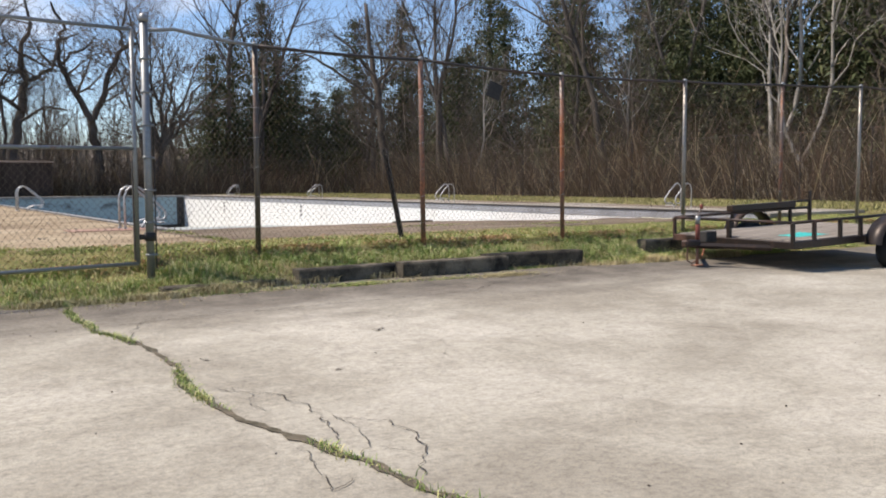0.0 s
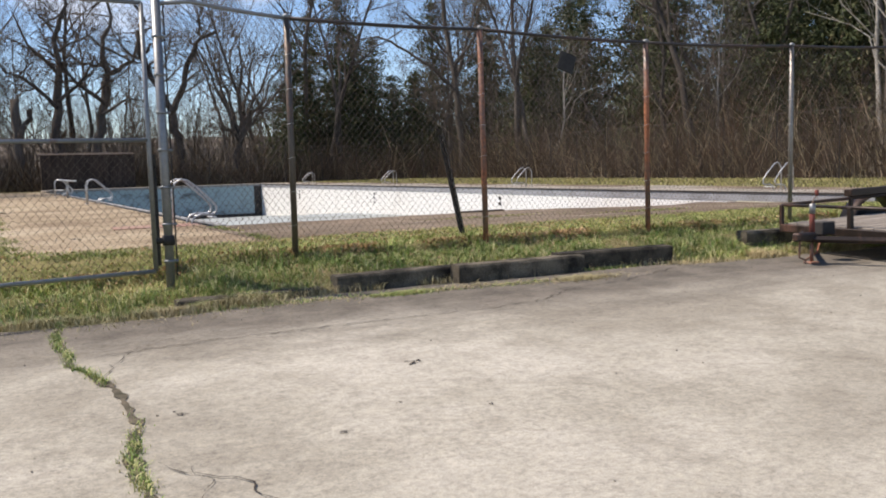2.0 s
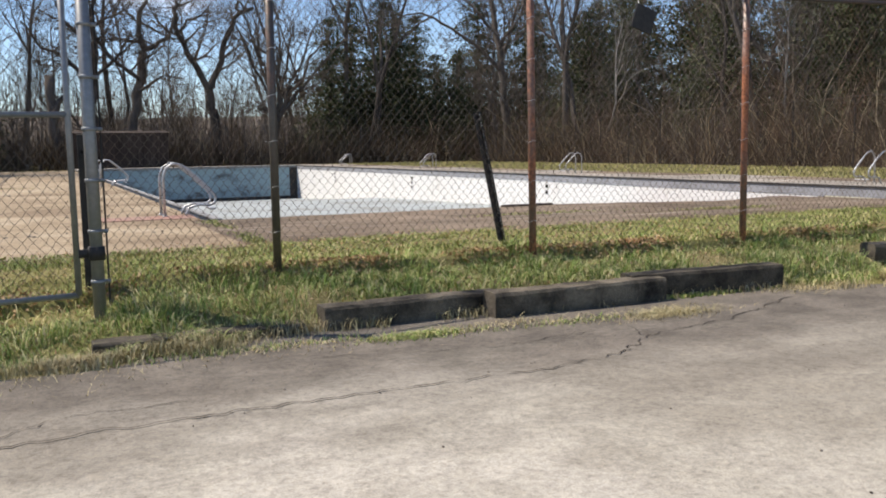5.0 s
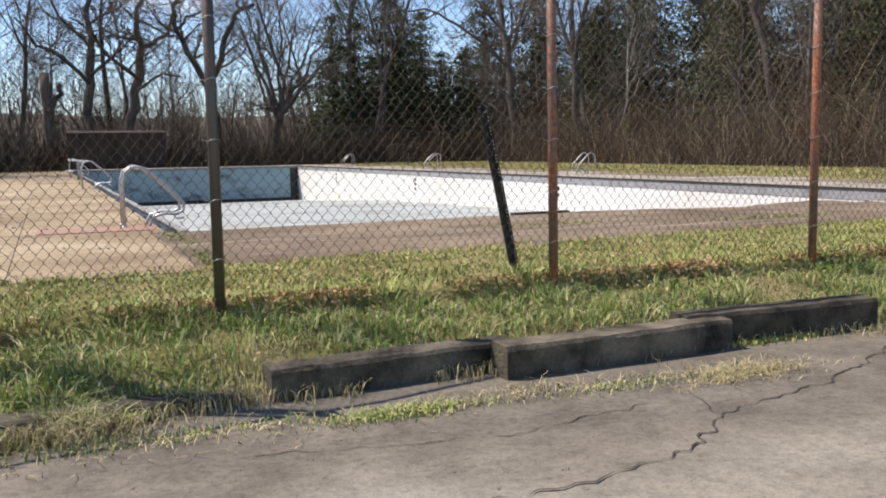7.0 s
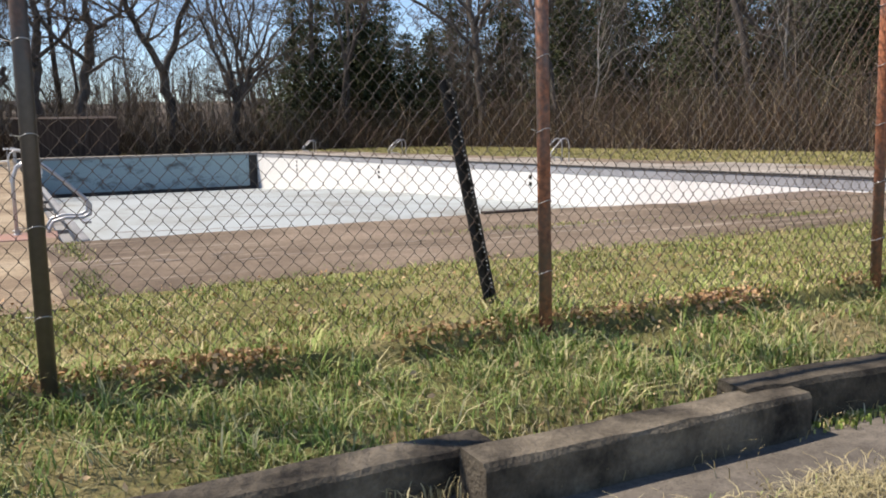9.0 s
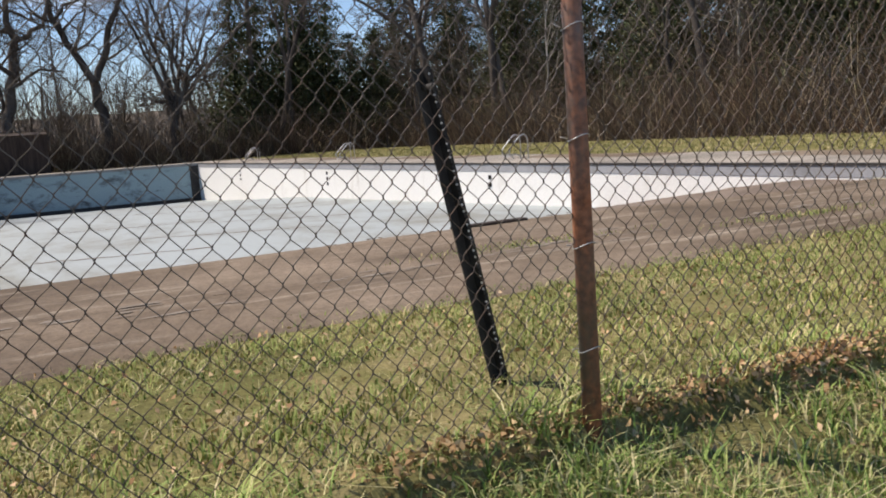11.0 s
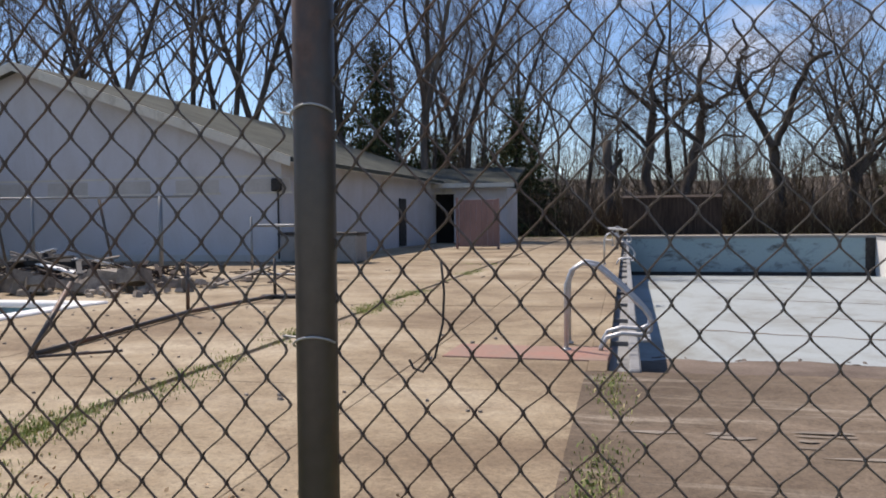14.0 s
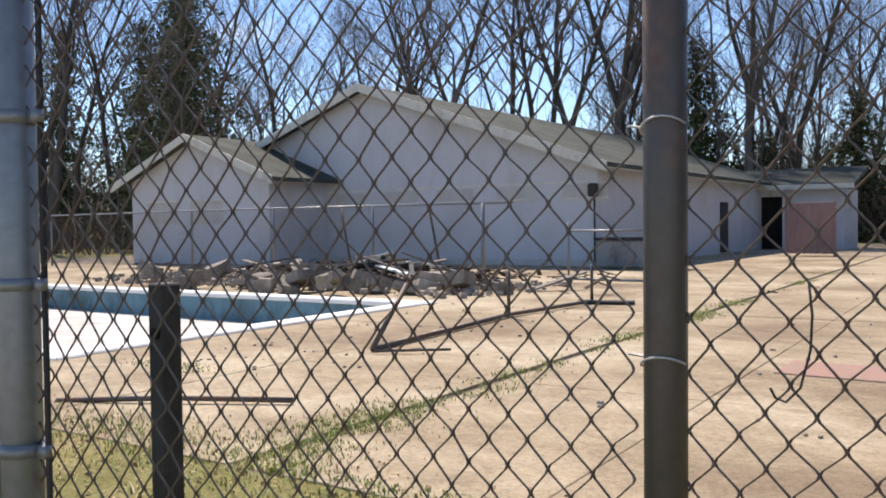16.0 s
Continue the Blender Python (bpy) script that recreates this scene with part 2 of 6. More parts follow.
WHITE_WALL = make_painted("white_block_paint", (0.54, 0.545, 0.57), (0.42, 0.405, 0.39), 0.5, 0.46, 0.78)
BLOCKED = make_painted("grey_white_infill", (0.5, 0.485, 0.455), (0.4, 0.37, 0.33), 1.2, 0.45, 0.75)
ROOF = mottled("weathered_shingle", (0.045, 0.049, 0.039), (0.09, 0.096, 0.078), 0.8, 30, 0.95, 0.5, 0.01)
FASCIA = make_painted("fascia_paint", (0.62, 0.6, 0.52), (0.35, 0.32, 0.25), 1.5, 0.5, 0.75)
DARK = mottled("dark_interior", (0.01, 0.009, 0.008), (0.02, 0.018, 0.016), 1, 10, 1.0, 0)
MAROON = make_painted("faded_maroon_paint", (0.3, 0.19, 0.17), (0.18, 0.12, 0.11), 1.2, 0.45, 0.7)
WOOD = mottled("grey_weathered_wood", (0.16, 0.135, 0.11), (0.32, 0.285, 0.24), 3, 50, 0.95, 0.4, 0.004, (0.3, 4, 1))
SHED_WOOD = mottled("dark_stained_wood", (0.035, 0.027, 0.022), (0.085, 0.064, 0.052), 2, 30, 0.95, 0.4, 0.004, (4, 4, 0.4))
TRAILER_STEEL = make_galv("brown_rusted_frame", (0.045, 0.034, 0.028), 0.52, 0.72, (0.1, 0.045, 0.027))
RUBBER = mottled("tyre_rubber", (0.015, 0.015, 0.015), (0.035, 0.034, 0.033), 5, 80, 0.85, 0.2)
TEAL = mottled("teal_plastic", (0.03, 0.36, 0.33), (0.06, 0.5, 0.46), 5, 40, 0.5, 0.2)
RED_PAINT = make_painted("red_jack_paint", (0.2, 0.055, 0.04), (0.09, 0.05, 0.04), 8, 0.5, 0.7)
RUBBLE = mottled("broken_concrete", (0.15, 0.125, 0.1), (0.38, 0.33, 0.27), 3, 40, 0.95, 0.5, 0.01, vary=0.3)
TERRACOTTA = make_painted("red_stained_concrete", (0.36, 0.19, 0.14), (0.28, 0.2, 0.15), 2, 0.4, 0.7)


# ---- mesh helpers ----
class M:
    def __init__(self):
        self.v, self.f = [], []

    def box(self, c, s, rot=None, taper=1.0):
        o = len(self.v)
        for z in (-0.5, 0.5):
            k = taper if z > 0 else 1.0
            for x, y in ((-0.5, -0.5), (0.5, -0.5), (0.5, 0.5), (-0.5, 0.5)):
                p = Vector((x * s[0] * k, y * s[1] * k, z * s[2]))
                if rot:
                    p = rot @ p
                self.v.append((p.x + c[0], p.y + c[1], p.z + c[2]))
        for q in ((3, 2, 1, 0), (4, 5, 6, 7), (0, 1, 5, 4), (1, 2, 6, 5), (2, 3, 7, 6), (3, 0, 4, 7)):
            self.f.append(tuple(o + i for i in q))
        return self

    def span(self, x0, x1, y0, y1, z0, z1):
        return self.box(((x0 + x1) / 2, (y0 + y1) / 2, (z0 + z1) / 2), (x1 - x0, y1 - y0, z1 - z0))

    def bevel_box(self, c, s, b, rot=None):
        o = len(self.v)
        hx, hy, hz = s[0] / 2, s[1] / 2, s[2] / 2
        rings = ((-hz, b), (-hz + b, 0), (hz - b, 0), (hz, b))
        for z, i in rings:
            for x, y in ((-hx + i, -hy + b), (-hx + max(b, i), -hy + i), (hx - max(b, i), -hy + i), (hx - i, -hy + b), (hx - i, hy - b), (hx - max(b, i), hy - i), (-hx + max(b, i), hy - i), (-hx + i, hy - b)):
                p = Vector((x, y, z))
                if rot:
                    p = rot @ p
                self.v.append((p.x + c[0], p.y + c[1], p.z + c[2]))
        for k in range(3):
            for i in range(8):
                j = (i + 1) % 8
                self.f.append((o + k * 8 + i, o + k * 8 + j, o + k * 8 + 8 + j, o + k * 8 + 8 + i))
        self.f.append(tuple(o + i for i in range(7, -1, -1)))
        self.f.append(tuple(o + 24 + i for i in range(8)))
        return self

    def tube(self, pts, r, sides=8, caps=True):
        pts = [Vector(p) for p in pts]
        rs = r if isinstance(r, (list, tuple)) else [r] * len(pts)
        o = len(self.v)
        up = None
        for i, p in enumerate(pts):
            d = (pts[min(i + 1, len(pts) - 1)] - pts[max(i - 1, 0)]).normalized()
            if up is None:
                up = Vector((0, 0, 1)) if abs(d.z) < 0.9 else Vector((1, 0, 0))
            a = d.cross(up)
            a = a.normalized() if a.length > 1e-6 else d.orthogonal().normalized()
            b = d.cross(a)
            up = -b
            for k in range(sides):
                w = 2 * math.pi * k / sides
                q = p + (a * math.cos(w) + b * math.sin(w)) * rs[i]
                self.v.append((q.x, q.y, q.z))
        for i in range(len(pts) - 1):
            for k in range(sides):
                l = (k + 1) % sides
                self.f.append((o + i * sides + k, o + i * sides + l, o + (i + 1) * sides + l, o + (i + 1) * sides + k))
        if caps:
            self.f.append(tuple(o + k for k in range(sides - 1, -1, -1)))
            self.f.append(tuple(o + (len(pts) - 1) * sides + k for k in range(sides)))
        return self

    def poly(self, *pts):
        o = len(self.v)
        self.v += [tuple(p) for p in pts]
        self.f.append(tuple(range(o, o + len(pts))))
        return self

    def prism(self, outline, y0, y1):
        """An x-z outline pulled from y0 to y1."""
        o, n = len(self.v), len(outline)
        self.v += [(x, y0, z) for x, z in outline] + [(x, y1, z) for x, z in outline]
        self.f.append(tuple(o + i for i in range(n)))
        self.f.append(tuple(o + n + i for i in range(n - 1, -1, -1)))
        for i in range(n):
            j = (i + 1) % n
            self.f.append((o + j, o + i, o + n + i, o + n + j))
        return self

    def mesh(self, name, mat, smooth=False):
        me = bpy.data.meshes.new(name)
        me.from_pydata(self.v, [], self.f)
        if smooth:
            me.polygons.foreach_set("use_smooth", [True] * len(me.polygons))
        me.materials.append(mat)
        me.update()
        return me


def fast_mesh(name, verts, faces, mat, smooth=False):
    me = bpy.data.meshes.new(name)
    verts = np.asarray(verts, dtype=np.float32)
    faces = np.asarray(faces, dtype=np.int32)
    n = faces.shape[1]
    me.vertices.add(len(verts))
    me.vertices.foreach_set("co", verts.ravel())
    me.loops.add(faces.size)
    me.loops.foreach_set("vertex_index", faces.ravel())
    me.polygons.add(len(faces))
    me.polygons.foreach_set("loop_start", np.arange(0, faces.size, n, dtype=np.int32))
    me.materials.append(mat)
    me.update(calc_edges=True)
    if smooth:
        me.polygons.foreach_set("use_smooth", np.ones(len(faces), dtype=bool))
    return me


def part(name, m, mat, parent=None, label="", smooth=False):
    ob = new(name, m.mesh(name, mat, smooth) if isinstance(m, M) else m)
    ob.parent = parent
    if label:
        ob["label"] = label
    return ob


def thing(name, label, category, group="", kind="", at=(0, 0, 0)):
    ob = new(name)
    ob.location = at
    return tagged(ob, label, category, group, kind)


def solid(name, m, mat, label, category, kind="", smooth=False):
    return tagged(part(name, m, mat, None, "", smooth), label, category, "", kind)


# ---- ground ----
DECK = 0.42
DX0, DX1, DY0, DY1 = -34.0, 20.0, 13.9, 64.0
GY0 = 14.4
# the deck and both pools lie turned against the fence, about the large pool's far corner
TURN = 2.3
SKEW = Matrix.Translation((15.7, 58.4, 0)) @ Matrix.Rotation(radians(TURN), 4, "Z") @ Matrix.Translation((-15.7, -58.4, 0))


def on_deck(x, y):
    q = SKEW @ Vector((x, y, 0))
    return q.x, q.y


def gz(x, y):
    dip = 0.13 * min(1, max(0, (3.4 - x) / 0.5)) * min(1, max(0, (y - 10.0) / 0.5)) * min(1, max(0, (12.6 - y) / 0.8))
    zs = -dip + np.interp(y, (-400, 5.5, 9.0, 10.0, 10.5, 10.75, 11.2, 11.44, 11.5, 12.1, 13.9, 400), (0, 0, 0.07, 0.095, 0.115, 0.22, 0.3, 0.315, 0.42, 0.445, 0.385, 0.385))
    far = 0.12 * min(1, max(0, (x - 17.5) / 2)) * min(1, max(0, (y - 13.0) / 2))
    return float(zs) + far


def wob(x, y, s=1.0, seed=0.0):
    return noise.noise(Vector((x * s, y * s, seed)))


def build_ground():
    xs = sorted(set([-900, -400, -150, -80, -50] + [DX0 + i * 2 for i in range(28)] + list(np.arange(-4, 20, 0.5)) + [24, 28, 32, 36, 45, 60, 90, 150, 400, 900]))
    ys = sorted(set([-900, -300, -100, -40, -15, -5, 0, 3, 5.5, 7, 8.5, 9, 9.5] + list(np.arange(10, GY0 - 0.1, 0.25)) + [11.38, 11.43, 11.47, 11.53, 11.6] + [GY0] + list(np.arange(18, 64, 4)) + [DY1, 68, 72, 80, 90, 110, 150, 250, 500, 900]))
    m = M()
    idx = {}
    for i, x in enumerate(xs):
        for j, y in enumerate(ys):
            z = gz(x, y)
            if 3.2 < x < 9.7 and y < 10.6:
                z -= 0.05
            elif 10.2 < y < 13.2 and -5 < x < 21:
                z += (0.02 if 11.35 < y < 11.65 else 0.045) * wob(x, y, 1.6)
            elif y < 10.2:
                z -= 0.03
            idx[i, j] = len(m.v)
            m.v.append((x, y, z))
    for i in range(len(xs) - 1):
        for j in range(len(ys) - 1):
            cx, cy = (xs[i] + xs[i + 1]) / 2, (ys[j] + ys[j + 1]) / 2
            if DX0 + 2 < cx < 18 and GY0 < cy < 62:
                continue
            m.f.append((idx[i, j], idx[i + 1, j], idx[i + 1, j + 1], idx[i, j + 1]))
    return solid("ground", m, GROUND, "grassy soil of the field and berm", "ground", "structure", True)


build_ground()


def lot_edge(x):
    return 10.18 + 0.27 * min(1, max(0, (x - 3.7) / 0.6)) * min(1, max(0, (9.4 - x) / 0.5)) + 0.10 * wob(x, 0, 0.9, 3.0) + 0.05 * wob(x, 0, 3.1, 8.0) + (0.5 if x < 1.6 else 0) * min(1, (1.6 - x))


def build_lot():
    m = M()
    xs = list(np.arange(-40, -3, 3.0)) + list(np.arange(-3, 22, 0.25)) + list(np.arange(22, 61, 3.0))
    ys = [-60, -20, -6, 0, 2, 4, 5.5, 7, 8]
    rows = []
    for x in xs:
        e = 8.72 + 0.07 * wob(x, 1, 0.7, 5.0) + 0.03 * wob(x, 1, 3, 6.0)
        rows.append([len(m.v) + k for k in range(len(ys) + 1)])
        for y in ys + [e]:
            m.v.append((x, y, gz(x, y)))
    for a, b in zip(rows, rows[1:]):
        for k in range(len(ys)):
            m.f.append((a[k], b[k], b[k + 1], a[k + 1]))
    solid("pavement_lot", m, LOT, "worn pale concrete parking lot with stains and cracks", "pavement", "structure", True)
    m = M()
    rows = []
    for x in xs:
        e = 8.72 + 0.07 * wob(x, 1, 0.7, 5.0) + 0.03 * wob(x, 1, 3, 6.0)
        rows.append([len(m.v) + k for k in range(5)])
        for k in range(5):
            y = e + (lot_edge(x) - e) * k / 4
            m.v.append((x, y, gz(x, y) + (0.004 if 0 < k < 4 else 0) - (0.03 if k == 4 else 0)))
    for a, b in zip(rows, rows[1:]):
        for k in range(4):
            m.f.append((a[k], b[k], b[k + 1], a[k + 1]))
    solid("pavement_strip", m, LOT, "dark crumbling asphalt strip beside the grass", "pavement", "structure", True)


build_lot()


def ribbon(m, pts, width, lift=0.006, jag=0.4, step=0.06, kink=0.015):
    """A ragged strip along a line of x, y points on the lot."""
    fine = []
    for (x0, y0), (x1, y1) in zip(pts, pts[1:]):
        n = max(1, int(math.hypot(x1 - x0, y1 - y0) / step))
        fine += [(x0 + (x1 - x0) * i / n, y0 + (y1 - y0) * i / n) for i in range(n)]
    fine.append(pts[-1])
    prev = None
    for i, (x, y) in enumerate(fine):
        x += 0.035 * wob(x, y, 4.0, 11) + kink * wob(x, y, 11.0, 12)
        y += 0.035 * wob(x, y, 4.0, 21) + kink * wob(x, y, 11.0, 22)
        a, b = fine[max(0, i - 1)], fine[min(len(fine) - 1, i + 1)]
        d = Vector((b[0] - a[0], b[1] - a[1]))
        d = d.normalized() if d.length > 0 else Vector((1, 0))
        ends = min(1.0, 0.3 + i / 4, 0.3 + (len(fine) - 1 - i) / 4)
        w = width / 2 * ends * (1 + jag * 2 * wob(x, y, 9.0, 5))
        z = gz(x, y) + lift
        o = len(m.v)
        m.v += [(x - d.y * w, y + d.x * w, z), (x + d.y * w, y - d.x * w, z)]
        if prev is not None:
            m.f.append((prev, prev + 1, o + 1, o))
        prev = o
    return m


BIG_CRACK = [(1.95, 10.6), (1.82, 9.3), (1.9, 8.3), (2.09, 7.64), (2.14, 6.72), (2.04, 6.22), (2.09, 5.45), (2.22, 4.97), (2.36, 4.41), (2.45, 3.84), (2.7, 2.9), (2.9, 1.5)]
solid("crack_soil", ribbon(M(), BIG_CRACK, 0.05, 0.007, 0.8), SOIL, "long soil-filled crack across the lot", "crack", "stuff")
FINE = [
    ([(2.0, 8.55), (2.9, 8.66), (3.7, 8.72), (4.9, 8.74), (5.6, 8.76), (6.1, 8.9), (6.5, 9.2), (7.4, 9.4), (8.6, 9.9)], 0.02),
    ([(2.14, 6.10), (2.45, 5.74), (2.54, 5.44), (2.48, 4.93), (2.37, 4.60)], 0.012),
    ([(2.58, 5.06), (2.79, 4.86), (2.75, 4.47), (2.53, 4.02)], 0.012),
    ([(2.57, 5.13), (2.62, 4.84), (2.50, 4.52), (2.38, 4.39)], 0.01),
    ([(2.22, 4.69), (2.15, 4.35), (2.12, 4.04), (2.29, 4.13)], 0.012),
    ([(2.32, 5.99), (2.29, 5.39)], 0.008),
    ([(2.07, 7.93), (2.33, 8.72), (2.80, 8.98), (3.41, 9.00)], 0.01),
    ([(2.51, 4.51), (2.59, 4.41), (2.66, 4.31)], 0.008),
    ([(4.2, 9.6), (5.4, 9.35), (6.3, 9.5)], 0.01),
    ([(6.5, 9.2), (6.6, 9.6), (6.3, 9.9)], 0.012),
]
m = M()
for line, w in FINE:
    ribbon(m, line, w * 0.5, 0.0085, 0.7, 0.03, 0.05)
solid("hairline_cracks", m, CRACK, "thin dark hairline cracks in the lot", "crack", "stuff")

# ---- the large pool ----
PX0, PX1, PY0, PY1 = 3.14, 15.7, 17.70, 58.4
LIP = 0.55
QX0, QX1, QY0, QY1 = -18.4, -5.2, 15.9, 22.23


def floor_z(y):
    return float(np.interp(y, (PY0, 25, 30, 43, 50, PY1), (-0.28, -0.45, -0.56, -0.82, -1.2, -1.55)))


def build_pool():
    pool = thing("pool_basin", "large empty swimming pool with white and blue walls", "swimming pool", "", "structure")
    t = 0.3
    # right long wall: white below, grey band above
    m = M()
    ys = list(np.arange(PY0, PY1, 2.0)) + [PY1]
    for a, b in zip(ys, ys[1:]):
        o = len(m.v)
        m.v += [(PX1, a, floor_z(a) - 0.1), (PX1, b, floor_z(b) - 0.1), (PX1, b, LIP - 0.21), (PX1, a, LIP - 0.21)]
        m.f.append((o + 3, o + 2, o + 1, o))
    part("white_wall", m, POOL_WHITE, pool, "white-painted pool wall")
    part("gutter_band", M().span(PX1 - 0.012, PX1 + 0.02, 14.0, PY1, LIP - 0.21, LIP - 0.02), GUTTER, pool, "grey tiled band under the gutter")
    # near-black lip: the thin shadow line under the edge, given as colour
    part("gutter_lip", M().span(PX1 - 0.03, PX1 + 0.1, 14.0, PY1 + 0.2, LIP - 0.02, LIP + 0.018), BLACK_STEEL, pool, "gutter lip with its shadow line painted dark")
    part("gutter_cap", M().span(PX1 + 0.1, PX1 + 0.27, 14.0, PY1 + 0.2, LIP - 0.06, LIP + 0.004), COPING, pool, "pale gutter coping")
    for y in (28.6, 39.75, 50.6):
        for dz in (0.0, -0.2, -0.4):
            if dz < -0.3 and y < 30:
                continue
            part("inlet", M().box((PX1 - 0.004, y, LIP - 0.36 + dz), (0.03, 0.13, 0.11)), DARK, pool, "dark square inlet")
    # far end wall
    part("end_wall", M().span(PX0 - t, PX1, PY1, PY1 + t, -1.7, LIP - 0.1), POOL_BLUE, pool, "stained blue end wall")
    part("end_cap", M().span(PX0 - t, PX1 + 0.25, PY1 - 0.06, PY1 + t, LIP - 0.1, LIP + 0.03), POOL_BAND, pool)
    part("corner_stain", M().span(PX1 - 0.5, PX1 - 0.012, PY1 - 0.006, PY1 + 0.01, -1.45, LIP - 0.1), BLACK_STEEL, pool, "dark strip in the corner")
    part("wall_base_line", M().span(PX0, PX1, PY1 - 0.05, PY1 + 0.01, -1.58, -1.35), BLACK_STEEL, pool, "black line at the wall foot")
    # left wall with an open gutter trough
    # wall colour is darkened to carry the shade on this side
    part("side_wall", M().span(PX0 - 0.06, PX0, PY0, PY1, -1.7, DECK - 0.01), POOL_SHADED, pool, "stained blue side wall with shade in its colour")
    part("gutter_rim", M().bevel_box((PX0 - 0.03, (PY0 + PY1) / 2, DECK + 0.0), (0.1, PY1 - PY0, 0.05), 0.015), POOL_BAND, pool, "pale rounded gutter rim")
    part("gutter_bed", M().span(PX0 - 0.26, PX0 - 0.06, PY0, PY1, DECK - 0.22, DECK - 0.13), POOL_BAND, pool, "dark gutter trough")
    part("gutter_back", M().span(PX0 - 0.42, PX0 - 0.26, PY0, PY1, DECK - 0.22, DECK + 0.006), DECK_TAN, pool)
    for i in range(20):
        y = PY0 + 0.25 + i * 2.05
        part("gutter_strut", M().span(PX0 - 0.26, PX0 - 0.06, y, y + 0.035, DECK - 0.13, DECK - 0.08), POOL_BAND, pool)
    # near wall and coping
    part("near_wall", M().span(PX0 - 0.4, PX1 - 0.02, PY0 - t, PY0, -0.6, DECK - 0.36), POOL_BLUE, pool)
    # floor
    m = M()
    for a, b in zip(ys, ys[1:]):
        o = len(m.v)
        m.v += [(PX0 - 0.03, a, floor_z(a)), (PX1 + 0.01, a, floor_z(a)), (PX1 + 0.01, b, floor_z(b)), (PX0 - 0.03, b, floor_z(b))]
        m.f.append((o, o + 1, o + 2, o + 3))
    part("pool_floor", m, POOL_FLOOR, pool, "pale blue-grey painted pool floor")
    # tar lines in the floor
    m = M()
    for x0, y0, x1, y1 in ((7.0, 30.5, 10.6, 28.2), (9.4, 33.5, 12.4, 30.8), (5.6, 36.0, 9.8, 34.2), (9.0, 42.0, 13.4, 36.0), (6.2, 47.0, 8.4, 40.0), (10.5, 46.5, 14.6, 43.0), (4.4, 27.5, 7.6, 26.4)):
        n = 14
        for k in range(n + 1):
            f = k / n
            x, y = x0 + (x1 - x0) * f + 0.12 * wob(f * 9, x0, 1.0, 3), y0 + (y1 - y0) * f + 0.25 * wob(f * 9, y0, 1.0, 4)
            w = 0.05 * (1 + wob(x, y, 3.0, 5))
            m.v += [(x, y - w, floor_z(y) + 0.006), (x, y + w, floor_z(y) + 0.006)]
            if k:
                o = len(m.v) - 4
                m.f.append((o, o + 2, o + 3, o + 1))
    tagged(part("tar_lines", m, SEDIMENT, pool, "dark tarred cracks in the pool floor"), kind="stuff")
    # sediment drift over the shallow end
    m = M()
    nx, ny = 46, 24
    for i in range(nx + 1):
        x = PX0 + (PX1 - PX0) * i / nx
        edge = 23.6 + 0.9 * wob(x, 0, 0.35, 2) + 0.35 * wob(x, 0, 1.7, 4) + 0.7 * max(0, (x - 11.5) / 4.6) ** 2
        for j in range(ny + 1):
            f = j / ny
            y = PY0 + (edge - PY0) * f
            k = max(0, 1 - abs(x - 15.7) / 5.0) ** 1.5
            heap = k * max(0, min(0.3, 0.37 - 0.128 * (y - 18.4)) - floor_z(y) - 0.05)
            z = floor_z(y) + (0.05 + heap) * (1 - f ** 6) - 0.012 * (f == 1) + 0.02 * wob(x, y, 2.2, 9) * (1 - f ** 8)
            m.v.append((x, y, z + 0.004))
    for i in range(nx):
        for j in range(ny):
            o = i * (ny + 1) + j
            m.f.append((o, o + ny + 1, o + ny + 2, o + 1))
    part("sediment", m, SEDIMENT, pool, "brown dried sediment over the shallow end", True)
    rnd = random.Random(4)
    m = M()
    for k in range(120):
        x = rnd.uniform(PX0 + 0.2, PX1 - 0.3)
        y = 23.4 + 0.9 * wob(x, 0, 0.35, 2) + 0.35 * wob(x, 0, 1.7, 4) + 0.7 * max(0, (x - 11.5) / 4.6) ** 2 + rnd.uniform(-0.25, 0.45)
        s = rnd.uniform(0.015, 0.06) * (0.5 + 1.3 * max(0, 0.5 + wob(x, 0, 0.9, 33)))
        m.box((x, y, floor_z(y) + 0.006), (s * 2.6, s, 0.016), Matrix.Rotation(rnd.uniform(0, 3), 3, "Z"), 0.6)
    tagged(part("leaf_litter", m, SEDIMENT, pool, "dark leaf litter along the drift edge"), kind="stuff")
    pool.matrix_basis = SKEW
    return pool


build_pool()


